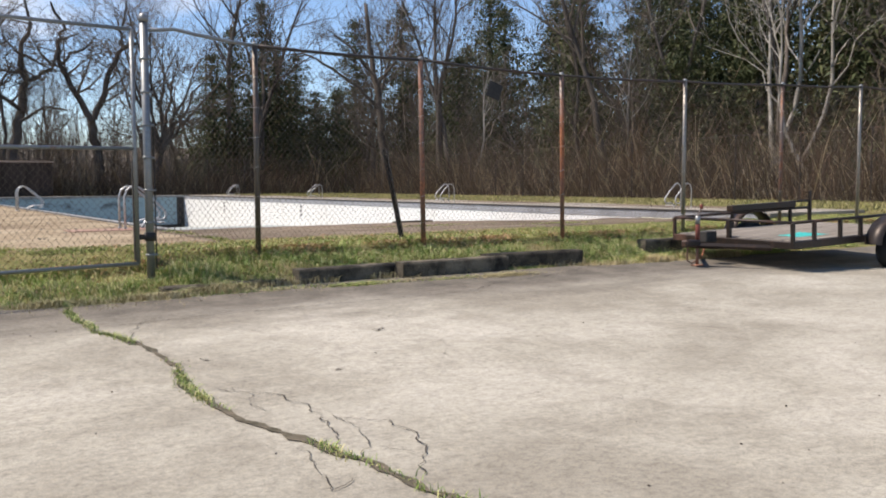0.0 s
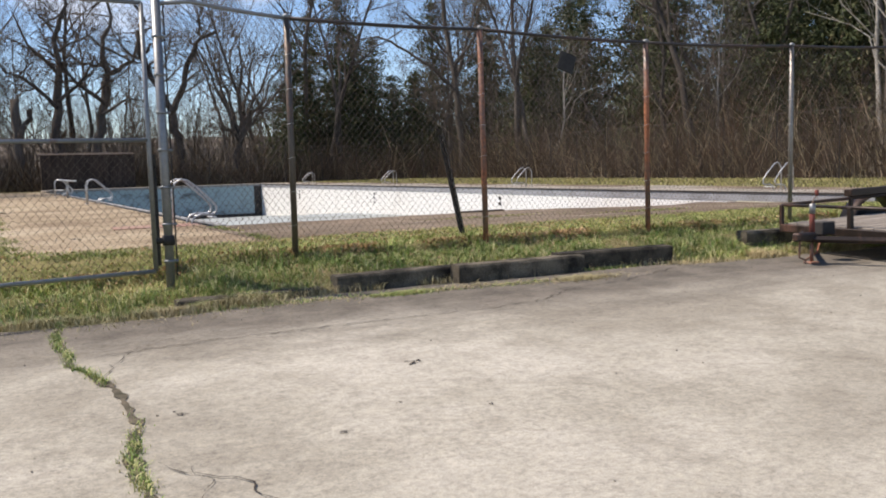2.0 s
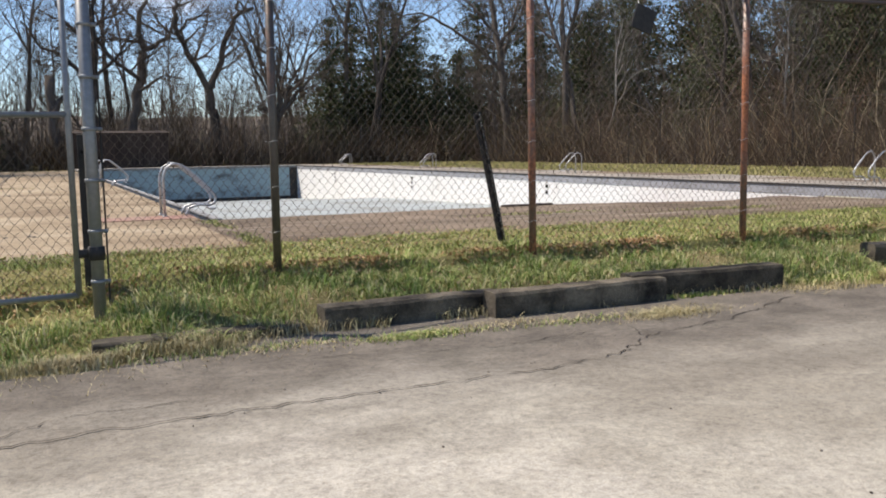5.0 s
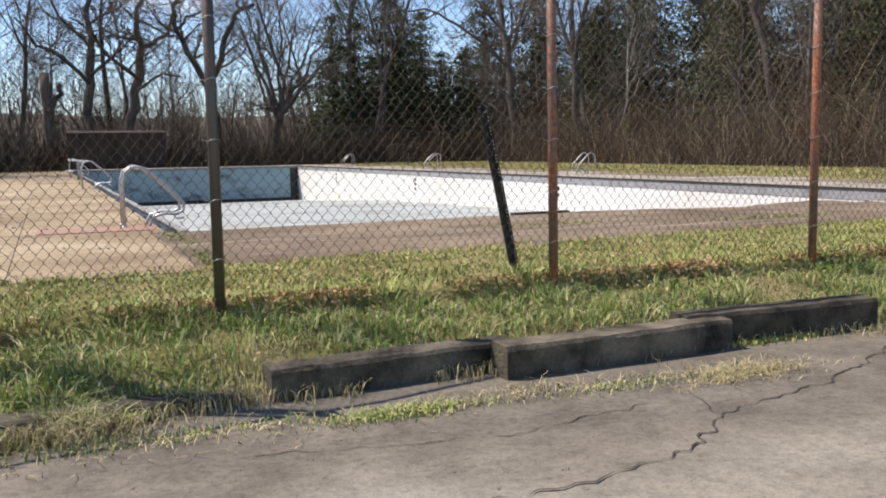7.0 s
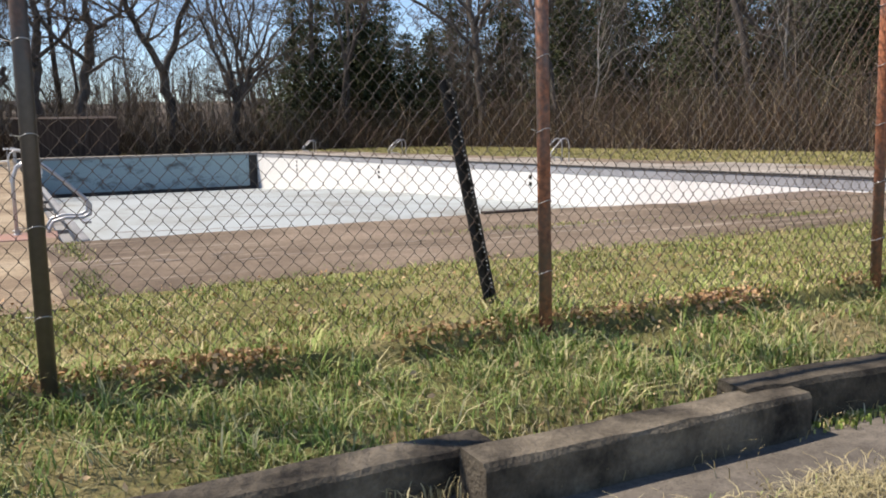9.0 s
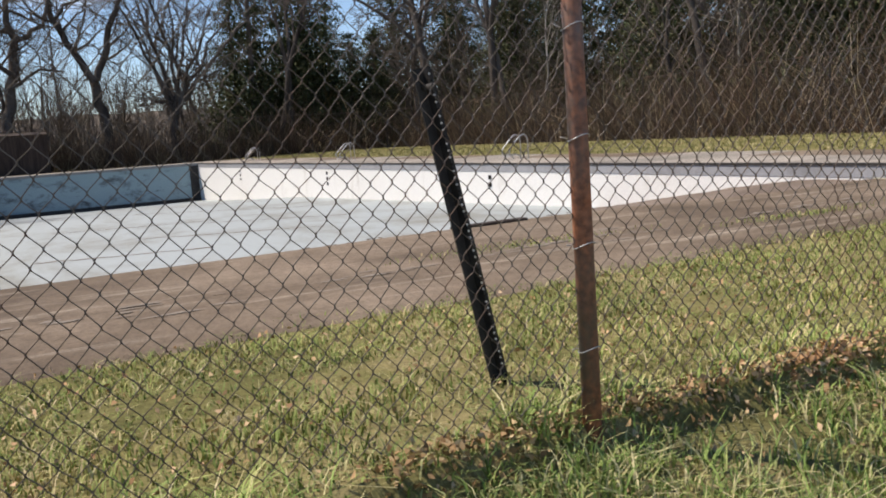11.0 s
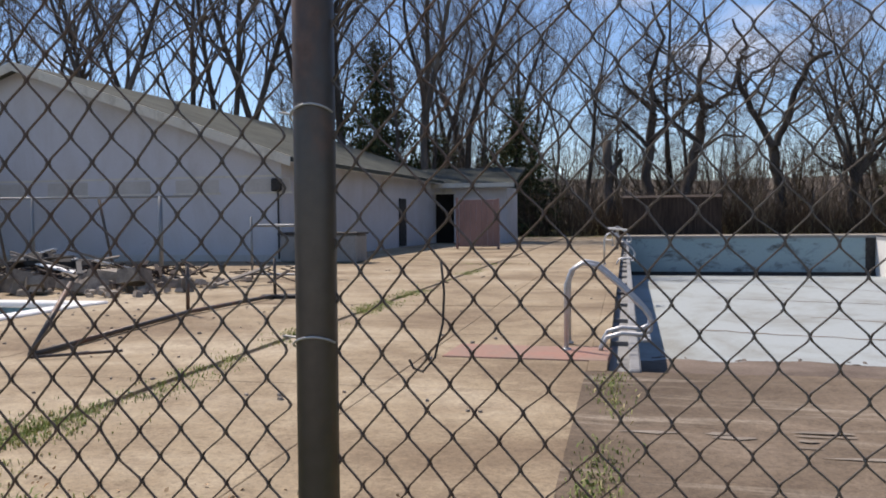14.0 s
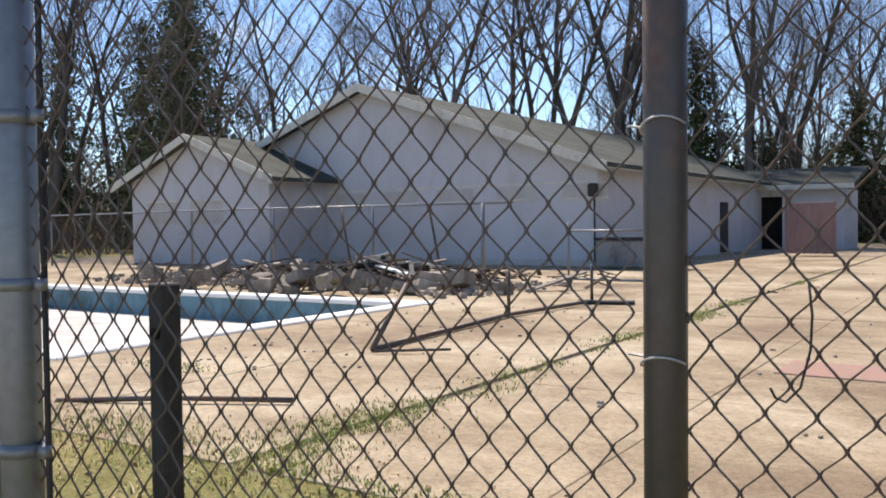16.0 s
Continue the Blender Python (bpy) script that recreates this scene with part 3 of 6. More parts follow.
def build_small_pool():
    pool = thing("small_pool_basin", "small empty pool with blue walls and white rim", "swimming pool", "", "structure")
    z0 = -0.08
    part("far_wall", M().span(QX0, QX1, QY1, QY1 + 0.25, z0 - 0.1, DECK - 0.04), SMALL_BLUE, pool)
    part("right_wall", M().span(QX1, QX1 + 0.25, QY0 - 0.25, QY1 + 0.25, z0 - 0.1, DECK - 0.04), SMALL_BLUE, pool)
    part("left_wall", M().span(QX0 - 0.25, QX0, QY0 - 0.25, QY1 + 0.25, z0 - 0.1, DECK - 0.04), SMALL_BLUE, pool)
    part("near_wall", M().span(QX0, QX1, QY0 - 0.25, QY0, z0 - 0.1, DECK - 0.04), SMALL_BLUE, pool)
    m = M()
    m.poly((QX0, QY0, 0.1), (QX1, QY0, 0.1), (QX1, QY1, z0), (QX0, QY1, z0))
    part("floor_slope", m, STAINED_WHITE, pool, "white sloping pool floor")
    w = 0.34
    part("rim_far", M().bevel_box(((QX0 + QX1) / 2, QY1 + w / 2 - 0.05, DECK - 0.01), (QX1 - QX0 + 2 * w, w, 0.09), 0.02), POOL_WHITE, pool, "white rim")
    part("rim_right", M().bevel_box((QX1 + w / 2 - 0.05, (QY0 + QY1) / 2, DECK - 0.008), (w, QY1 - QY0 + w, 0.09), 0.02), POOL_WHITE, pool, "white rim")
    part("rim_left", M().bevel_box((QX0 - w / 2 + 0.05, (QY0 + QY1) / 2, DECK - 0.008), (w, QY1 - QY0 + w, 0.09), 0.02), POOL_WHITE, pool, "white rim")
    part("rim_near", M().bevel_box(((QX0 + QX1) / 2, QY0 - w / 2 + 0.05, DECK - 0.012), (QX1 - QX0 + 2 * w, w, 0.09), 0.02), POOL_WHITE, pool, "white rim")
    pool.matrix_basis = SKEW
    return pool


build_small_pool()

# ---- chain-link fences ----
CELL = 0.077
TALL = 1.18


def wire_mesh(name, p0, p1, h0, h1, top0, top1, mat, cell=CELL, r=0.0021, sides=4, jitter=0.004, seed=1, curl=False, knot=None, tall=TALL):
    """Woven zigzag wires from p0 to p1 between the heights."""
    rng = np.random.default_rng(seed)
    L = math.hypot(p1[0] - p0[0], p1[1] - p0[1])
    ux, uy = (p1[0] - p0[0]) / L, (p1[1] - p0[1]) / L
    nx, ny = -uy, ux
    ncol = int(L / (cell / 2))
    H = max(top0 - h0, top1 - h1)
    rise = cell * tall / 2
    nrow = int(H / rise)
    slide = 0.0
    if knot:
        # start so that a crossing falls on the given run and height
        near = round(knot[0] / (cell / 2))
        slide = knot[0] - near * cell / 2
        low = int((knot[1] - h0) / rise)
        low -= (low + near) % 2
        h0 = h1 = knot[1] - low * rise
        nrow = int((max(top0, top1) - h0) / rise) + 1
        top0 = top1 = h0 + nrow * rise
        H = nrow * rise
    kn = np.arange(nrow + 1)
    if curl:
        fr = np.array([0.0, 0.16, 0.84])
        tt = np.append((np.arange(nrow)[:, None] + fr[None]).ravel(), nrow)
    else:
        tt = kn.astype(float)
    V, F = [], []
    base = 0
    knots = rng.normal(0, jitter, (ncol + 2, nrow + 1, 2))
    for c in range(ncol):
        col = c + ((kn + c) % 2)
        s = col * (cell / 2) + slide + knots[col, kn, 0]
        s = np.clip(s, 0, L)
        f = s / L
        z = h0 + (h1 - h0) * f + kn * (H / nrow) * ((top0 - h0) * (1 - f) + (top1 - h1) * f) / H + knots[col, kn, 1]
        off = np.where((kn + c) % 2 == 0, 1, -1) * r * 1.1 + 0.012 * np.sin(s * 2.1 + z * 1.7)
        if curl:
            i0 = np.minimum(tt.astype(int), nrow - 1)
            g = tt - i0
            e = np.where(g < 0.5, g * 0.55, 1 - (1 - g) * 0.55)
            e = np.where((g == 0) | (g == 1), g, e)
            s, z, off = s[i0] * (1 - e) + s[i0 + 1] * e, z[i0] * (1 - g) + z[i0 + 1] * g, off[i0] * (1 - e) + off[i0 + 1] * e
        P = np.stack([p0[0] + ux * s + nx * off, p0[1] + uy * s + ny * off, z], 1)
        for k in range(sides):
            w = 2 * math.pi * k / sides + 0.6
            V.append(P + np.array([ux * math.cos(w) * r * 1.15 + nx * math.sin(w) * r, uy * math.cos(w) * r * 1.15 + ny * math.sin(w) * r, 0]) + np.array([0, 0, 0]))
        n = len(tt)
        for k in range(sides):
            l = (k + 1) % sides
            i = np.arange(n - 1)
            F.append(np.stack([base + k * n + i, base + l * n + i, base + l * n + i + 1, base + k * n + i + 1], 1))
        base += sides * n
    return fast_mesh(name, np.concatenate(V), np.concatenate(F), mat, True)


POSTS = [(4.397, 11.50, 0.38, 3.04), (6.875, 11.50, 0.38, 3.03), (9.46, 11.50, 0.40, 2.97), (12.2, 11.5, 0.42, 3.03), (14.85, 11.5, 0.42, 3.12), (17.35, 11.5, 0.42, 3.22), (19.9, 11.5, 0.42, 3.24)]
GATE_POST = (2.975, 11.2, 0.24, 3.16)


def tie(m, x, y, z, r, side=-1):
    pts = []
    for i in range(13):
        w = math.pi * (0.1 + 1.3 * i / 12)
        pts.append((x + r * math.cos(w) * 1.02, y + side * r * math.sin(w), z + 0.012 * math.sin(i * 0.5)))
    pts.append((x - r - 0.03, y + 0.01, z + 0.006))
    m.tube(pts, 0.0022, 5)


def build_fence():
    fence = thing("chain_link_fence", "tall rusting chain-link fence with pipe posts and top rail", "fence")
    for i, (x, y, z0, z1) in enumerate(POSTS):
        r = 0.0355 if i < 3 else 0.033
        lean = -0.035 if i == 2 else (0.008 if i == 0 else -0.03 if i == 1 else 0.0)
        m = M().tube([(x, y, z0 - 0.3), (x + lean * 0.5, y, (z0 + z1) / 2), (x + lean, y, z1)], r, 14)
        post = part("post", m, P1_STEEL if i == 0 else (PALE_POST if i in (3, 5) else RUSTY), fence, "rust-streaked round steel post", True)
        part("post_cap", M().tube([(x + lean, y, z1), (x + lean, y, z1 + 0.03), (x + lean, y, z1 + 0.05)], [r + 0.006, r + 0.006, 0.012], 12), GALV, post, "", True)
        for k in range(8):
            z = 1.491 - 0.381 * 2 + k * 0.381 if i == 0 else 1.473 - 0.381 * 2 + k * 0.381
            if z0 + 0.05 < z < z1 - 0.05:
                t = M()
                tie(t, x + lean * (z - z0) / (z1 - z0), y, z, r + 0.003)
                part("wire_tie", t, BRIGHT, post, "bright twisted tie wire", True)
    ends = [GATE_POST] + POSTS
    for i, (a, b) in enumerate(zip(ends, ends[1:])):
        sag = 0.02
        pts = [(a[0] + (b[0] - a[0]) * f, a[1] + (b[1] - a[1]) * f, a[3] - (0.1 if i == 0 and f == 0 else 0) + (b[3] - a[3]) * f - sag * 4 * f * (1 - f)) for f in (0, 0.25, 0.5, 0.75, 1)]
        part("top_rail", M().tube(pts, 0.022, 10), RAIL if i > 0 else GALV, fence, "", True)
        near = i < 4
        part("wire_mesh", wire_mesh("wire_mesh", a[:2], b[:2], gz(a[0], a[1]) + 0.03, gz(b[0], b[1]) + 0.03, a[3] - 0.02 - (0.1 if i == 0 else 0), b[3] - 0.02, WIRE, (0.0728, 0.0772)[i] if i < 2 else CELL, 0.0024 if near else 0.0022, 4 if i < 3 else 3, 0.002 if i < 2 else 0.004, i, i < 3, ((0.972, 1.84), (0.157, 1.609))[i] if i < 2 else None, (1.243, 1.175)[i] if i < 2 else TALL), None, fence, "diamond wire mesh")
    return fence


build_fence()


def build_gate():
    x, y, z0, z1 = GATE_POST
    gp = thing("gate_post", "thick grey steel gate post with domed cap", "fence post")
    part("post", M().tube([(x, y, z0 - 0.3), (x, y, z1)], 0.046, 16), GALV, gp, "", True)
    part("cap", M().tube([(x, y, z1), (x, y, z1 + 0.05), (x, y, z1 + 0.085), (x, y, z1 + 0.1)], [0.058, 0.058, 0.04, 0.01], 14), GALV, gp, "", True)
    part("tension_bar", M().tube([(x + 0.075, y + 0.02, z0 + 0.05), (x + 0.075, y + 0.02, z1 - 0.1)], 0.008, 6), BLACK_STEEL, gp, "dark flat tension bar")
    for z in np.arange(z0 + 0.2, z1 - 0.1, 0.38):
        part("band", M().tube([(x, y, z), (x, y, z + 0.028)], 0.056, 14).box((x + 0.065, y + 0.01, z + 0.014), (0.05, 0.02, 0.028)), GALV, gp, "", True)
    part("hinge", M().tube([(x, y, 0.62), (x, y, 0.72)], 0.062, 14).box((x - 0.09, y, 0.67), (0.12, 0.035, 0.06)), BLACK_STEEL, gp, "", True)
    g = thing("chain_link_gate", "wide closed chain-link gate with a middle rail", "gate")
    gx1, gx0, gy, b, t = x - 0.14, x - 3.6, y, 0.36, 3.06
    for name, p, q, r in (("stile", (gx1, gy, b), (gx1, gy, t), 0.024), ("stile", (gx0, gy - 0.35, b), (gx0, gy - 0.35, t), 0.024),
                          ("stile", (gx1 - 1.52, gy - 0.15, b), (gx1 - 1.52, gy - 0.15, t), 0.02),
                          ("bottom_rail", (gx0, gy - 0.35, b - 0.03), (gx1, gy, b), 0.022), ("middle_rail", (gx0, gy - 0.35, 1.68), (gx1, gy, 1.7), 0.022), ("top_rail", (gx0, gy - 0.35, t), (gx1, gy, t), 0.022)):
        part(name, M().tube([p, q], r, 10), GALV, g, "", True)
    part("wire_mesh", wire_mesh("wire_mesh", (gx0, gy - 0.35), (gx1, gy), b, b, t, t, WIRE, CELL, 0.0022, 4, seed=30), None, g, "diamond wire mesh")


build_gate()


# fence behind the far side of the pool
def build_far_fence():
    far = thing("perimeter_fence", "old brown perimeter chain-link fence before the woods", "fence")
    pts = [(29.5, 10.0), (30.0, 22.0), (30.6, 38.0), (31.4, 66.7)]
    back = [(31.4, 66.7), (14.0, 66.9), (-4.0, 67.2), (-12.0, 67.4)]
    k = 50
    for chain in (pts, back):
        for a, b in zip(chain, chain[1:]):
            n = max(1, round(math.hypot(b[0] - a[0], b[1] - a[1]) / 3.0))
            for i in range(n):
                p = (a[0] + (b[0] - a[0]) * i / n, a[1] + (b[1] - a[1]) * i / n)
                q = (a[0] + (b[0] - a[0]) * (i + 1) / n, a[1] + (b[1] - a[1]) * (i + 1) / n)
                h = 3.2 + 0.12 * wob(p[0], p[1], 0.13, 3)
                h2 = 3.2 + 0.12 * wob(q[0], q[1], 0.13, 3)
                part("post", M().tube([(p[0], p[1], 0.2), (p[0], p[1], h)], 0.028, 6), RAIL, far)
                part("top_rail", M().tube([(p[0], p[1], h), ((p[0] + q[0]) / 2, (p[1] + q[1]) / 2, (h + h2) / 2 - 0.03), (q[0], q[1], h2)], 0.017, 5), P1_STEEL, far)
                k += 1
                part("wire_mesh", wire_mesh("wire_mesh", p, q, 0.42, 0.42, h, h2, WIRE, 0.2, 0.003, 3, 0.006, k), None, far)


build_far_fence()


# ---- bath house ----
def gable_roof(m, x0, x1, y0, y1, eave, apex, over, thick=0.14):
    xm = (x0 + x1) / 2
    s = (apex - eave) / (xm - x0)
    for sx, xe in ((-1, x0 - over), (1, x1 + over)):
        ze = eave - s * over
        o = len(m.v)
        m.v += [(xe, y0, ze), (xm, y0, apex), (xm, y1, apex), (xe, y1, ze), (xe, y0, ze + thick), (xm, y0, apex + thick), (xm, y1, apex + thick), (xe, y1, ze + thick)]
        for q in ((0, 1, 2, 3), (7, 6, 5, 4), (0, 4, 5, 1), (3, 2, 6, 7), (0, 3, 7, 4), (1, 5, 6, 2)):
            m.f.append(tuple(o + i for i in q))
    return m


def build_house():
    h = thing("bath_house", "long low white block building with a shallow gabled roof", "building")
    bx0, bx1, by0, by1 = -24.4, -6.2, 34.0, 56.0
    eave, apex = 3.6, 6.72
    part("gable_wall", M().prism([(bx0, 0.3), (bx1, 0.3), (bx1, eave), ((bx0 + bx1) / 2, apex), (bx0, eave)], by0, by0 + 0.25), WHITE_WALL, h, "white-painted gable wall")
    # side wall with a doorway
    w = M()
    w.span(bx1 - 0.25, bx1, by0 + 0.25, by1, 0.3, eave)
    part("side_wall", w, WHITE_WALL, h, "white-painted side wall")
    part("back_wall", M().span(bx0, bx1, by1 - 0.25, by1, 0.3, eave), WHITE_WALL, h)
    part("left_wall", M().span(bx0, bx0 + 0.25, by0 + 0.25, by1 - 0.25, 0.3, eave), WHITE_WALL, h)
    part("roof", gable_roof(M(), bx0, bx1, by0 - 0.55, by1 + 0.4, eave, apex, 0.55), ROOF, h, "weathered grey shingle roof")
    xm = (bx0 + bx1) / 2
    s = (apex - eave) / (xm - bx0)
    for sx in (-1, 1):
        xe = xm + sx * (xm - bx0 + 0.55)
        ze = eave - s * 0.55
        m = M()
        o = len(m.v)
        for y in (by0 - 0.575, by0 - 0.535):
            m.v += [(xe, y, ze - 0.14), (xm, y, apex - 0.14), (xm, y, apex + 0.16), (xe, y, ze + 0.16)]
        for q in ((0, 1, 2, 3), (7, 6, 5, 4), (0, 4, 5, 1), (3, 2, 6, 7), (0, 3, 7, 4)):
            m.f.append(tuple(o + i for i in q))
        part("bargeboard", m, FASCIA, h, "pale painted bargeboard")
    part("eave_fascia", M().span(bx1 + 0.5, bx1 + 0.54, by0 - 0.5, 52, eave - s * 0.55 - 0.03, eave - s * 0.55 + 0.15), FASCIA, h)
    # faint bricked-up window line on the gable
    for x in (-21.0, -16.9, -14.5, -12.2, -9.8, -7.4):
        part("blocked_window", M().span(x, x + 1.5, by0 - 0.012, by0 + 0.01, 2.55, 2.95), BLOCKED, h, "blocked-up high window")
        part("sill", M().span(x - 0.05, x + 1.55, by0 - 0.05, by0 + 0.01, 2.49, 2.55), FASCIA, h)
    part("lintel_course", M().span(bx0 + 6.5, bx1, by0 - 0.02, by0 + 0.01, 3.0, 3.06), FASCIA, h)
    # lamp and conduit at the corner
    part("conduit", M().tube([(bx1 - 0.1, by0 - 0.04, 0.5), (bx1 - 0.1, by0 - 0.04, 2.7)], 0.03, 8), BLACK_STEEL, h)
    part("wall_lamp", M().bevel_box((bx1 - 0.1, by0 - 0.14, 2.75), (0.28, 0.26, 0.4), 0.05), BLACK_STEEL, h, "black wall lamp housing")
    # wing
    wx0, wx1, wy0 = -25.2, -17.3, 31.0
    we, wa = 3.6, 5.1
    part("wing_wall", M().prism([(wx0, 0.3), (wx1, 0.3), (wx1, we), ((wx0 + wx1) / 2, wa), (wx0, we)], wy0, wy0 + 0.25), WHITE_WALL, h, "white-painted wing gable")
    part("wing_side", M().span(wx1 - 0.25, wx1, wy0 + 0.25, by0, 0.3, we), WHITE_WALL, h)
    part("wing_side", M().span(wx0, wx0 + 0.25, wy0 + 0.25, 44, 0.3, we), WHITE_WALL, h)
    part("wing_roof", gable_roof(M(), wx0, wx1, wy0 - 0.5, 40.0, we, wa, 0.7), ROOF, h, "weathered grey shingle roof")
    wm = (wx0 + wx1) / 2
    ws = (wa - we) / (wm - wx0)
    for sx in (-1, 1):
        xe = wm + sx * (wm - wx0 + 0.7)
        ze = we - ws * 0.7
        m = M()
        for y in (wy0 - 0.53, wy0 - 0.49):
            m.v += [(xe, y, ze - 0.13), (wm, y, wa - 0.13), (wm, y, wa + 0.17), (xe, y, ze + 0.17)]
        m.f += [(0, 1, 2, 3), (7, 6, 5, 4), (0, 4, 5, 1), (3, 2, 6, 7), (0, 3, 7, 4)]
        part("bargeboard", m, FASCIA, h, "pale painted bargeboard")
    for x in (-24.2, -21.6):
        part("blocked_window", M().span(x, x + 1.9, wy0 - 0.012, wy0 + 0.01, 1.9, 2.75), BLOCKED, h, "blocked-up window")
        part("sill", M().span(x - 0.05, x + 1.95, wy0 - 0.05, wy0 + 0.01, 2.75, 2.81), FASCIA, h)
    part("foundation", M().span(bx0 + 7.2, bx1 + 0.012, by0 - 0.03, by0 + 0.01, 0.3, 0.62), BLOCKED, h, "grey splash-stained foundation band")
    # annex across the far end
    ax0, ax1, ay = -6.2, -2.5, 52.0
    part("annex_wall", M().span(-9.0, -7.0, ay, ay + 0.25, 0.3, 3.2).span(-5.2, ax1, ay, ay + 0.25, 0.3, 3.2).span(-7.0, -5.2, ay, ay + 0.25, 2.95, 3.2), WHITE_WALL, h, "white annex wall with a dark doorway")
    part("annex_side", M().span(ax1 - 0.25, ax1, ay + 0.25, 55.2, 0.3, 3.2), WHITE_WALL, h)
    part("annex_doorway", M().span(-7.0, -5.2, ay + 0.2, ay + 0.3, 0.3, 2.9), DARK, h)
    part("annex_lintel", M().span(-6.8, -5.1, ay - 0.03, ay, 2.9, 2.98), FASCIA, h)
    part("annex_sign", M().span(-5.9, -5.3, ay - 0.02, ay + 0.01, 3.02, 3.18), FASCIA, h)
    m = M()
    m.v += [(-8.6, ay - 0.7, 3.2), (ax1 + 0.5, ay - 0.7, 3.2), (ax1 + 0.5, ay + 3, 4.2), (-8.6, ay + 3, 4.2), (-8.6, ay - 0.7, 3.38), (ax1 + 0.5, ay - 0.7, 3.38), (ax1 + 0.5, ay + 3, 4.35), (-8.6, ay + 3, 4.35)]
    m.f += [(3, 2, 1, 0), (4, 5, 6, 7), (0, 1, 5, 4), (1, 2, 6, 5), (2, 3, 7, 6), (3, 0, 4, 7)]
    part("annex_roof", m, ROOF, h, "pale shingle annex roof")
    part("annex_fascia", M().span(-8.6, ax1 + 0.5, ay - 0.74, ay - 0.7, 3.18, 3.4), FASCIA, h)


build_house()

# ---- trees ----
def grow(rng, height, r0, spread=0.55, crook=0.25, levels=4, low=0.35, kids=(7, 5, 4, 4), lean=(0, 0), fork=0, stout=(0.4, 0.65)):
    """Branch lines of a bare tree: lists of points with radii."""
    lines = []

    def branch(p, d, length, r, level, segs):
        pts, rs = [p.copy()], [r]
        q, e = p.copy(), d.copy()
        for i in range(segs):
            e = (e + Vector(rng.normal(0, crook, 3)) * (0.5 if level == 0 else 1.0) + Vector((0, 0, 0.10 if level else 0.05))).normalized()
            q = q + e * (length / segs)
            pts.append(q.copy())
            rs.append(max(0.004, r * (1 - 0.8 * (i + 1) / segs)))
        lines.append((level, pts, rs))
        if level >= levels:
            return
        n = kids[min(level, len(kids) - 1)]
        for k in range(n):
            f = low + (1 - low) * (k + rng.uniform(0.1, 0.9)) / n if level == 0 else 0.2 + 0.8 * (k + rng.uniform(0, 1)) / n
            i = min(segs - 1, int(f * segs))
            a = f * segs - i
            base = pts[i].lerp(pts[i + 1], min(1, max(0, a)))
            dd = (pts[i + 1] - pts[i]).normalized()
            side = dd.orthogonal().normalized()
            side.rotate(Matrix.Rotation(rng.uniform(0, 2 * math.pi), 3, dd))
            nd = (dd * (1 - spread) + side * spread + Vector((0, 0, 0.18))).normalized()
            rr = (rs[i] * (1 - a) + rs[i + 1] * a) * rng.uniform(*stout)
            ll = length * (rng.uniform(0.34, 0.55) if level == 0 else rng.uniform(0.4, 0.65)) * (1.15 - 0.5 * f)
            branch(base, nd, ll, rr, level + 1, 5 if level == 0 else (4 if level == 1 else 3))

    d0 = Vector((lean[0], lean[1], 1)).normalized()
    if fork:
        mid = d0 * height * 0.38
        lines.append((0, [Vector((0, 0, -0.2)), mid * 0.5 + Vector(rng.normal(0, 0.06, 3)), mid], [r0 * 1.25, r0, r0 * 0.9]))
        for k in range(fork):
            w = 2 * math.pi * k / fork + 0.3
            branch(mid.copy(), (d0 + Vector((math.cos(w), 0.5 * math.sin(w), 0)) * 0.45).normalized(), height * 0.62, r0 * 0.68, 0, 7)
    else:
        branch(Vector((0, 0, -0.2)), d0, height, r0, 0, 9)
    return lines


def tree_meshes(seed, thick_mat=None, **kw):
    rng = np.random.default_rng(seed)
    lines = grow(rng, **kw)
    trunk, crown = M(), M()
    for level, pts, rs in lines:
        if level == 0:
            trunk.tube(pts, rs, 8, False)
        elif level == 1:
            crown.tube(pts, rs, 5, False)
        elif level == 2:
            crown.tube(pts, [max(r, 0.010) for r in rs], 3, False)
        else:
            w = Vector(rng.normal(0, 1, 3)).normalized() * 0.009
            o = len(crown.v)
            for p in pts:
                crown.v += [tuple(p - w), tuple(p + w)]
            for i in range(len(pts) - 1):
                crown.f.append((o + 2 * i, o + 2 * i + 1, o + 2 * i + 3, o + 2 * i + 2))
    return trunk.mesh("trunk", thick_mat or BARK, True), crown.mesh("crown", thick_mat or TWIGS, True)


VARIANTS = [
    tree_meshes(1, height=18, r0=0.36, kids=(8, 7, 6, 4), levels=3, fork=2, crook=0.42, stout=(0.55, 0.8)),
    tree_meshes(2, height=17, r0=0.34, kids=(11, 8, 6, 4), levels=3, crook=0.42, low=0.3, spread=0.66, stout=(0.5, 0.75)),
    tree_meshes(3, height=20, r0=0.25, kids=(15, 7, 6), levels=3, low=0.42, crook=0.17, spread=0.52),
    tree_meshes(4, height=22, r0=0.3, kids=(16, 8, 6), levels=3, low=0.45, crook=0.15, spread=0.52),
    tree_meshes(5, height=14, r0=0.17, kids=(14, 8, 6), levels=3, low=0.2, crook=0.24, spread=0.5),
    tree_meshes(6, height=11, r0=0.12, kids=(15, 8, 6), levels=3, low=0.12, crook=0.27, spread=0.45),
    tree_meshes(7, height=18, r0=0.26, kids=(9, 7, 5), levels=3, low=0.4, crook=0.24, fork=2, spread=0.52),
]
PALE = tree_meshes(8, PALE_BARK, height=15, r0=0.16, kids=(9, 5, 4), levels=3, low=0.4, crook=0.25, spread=0.5, lean=(0.05, 0))


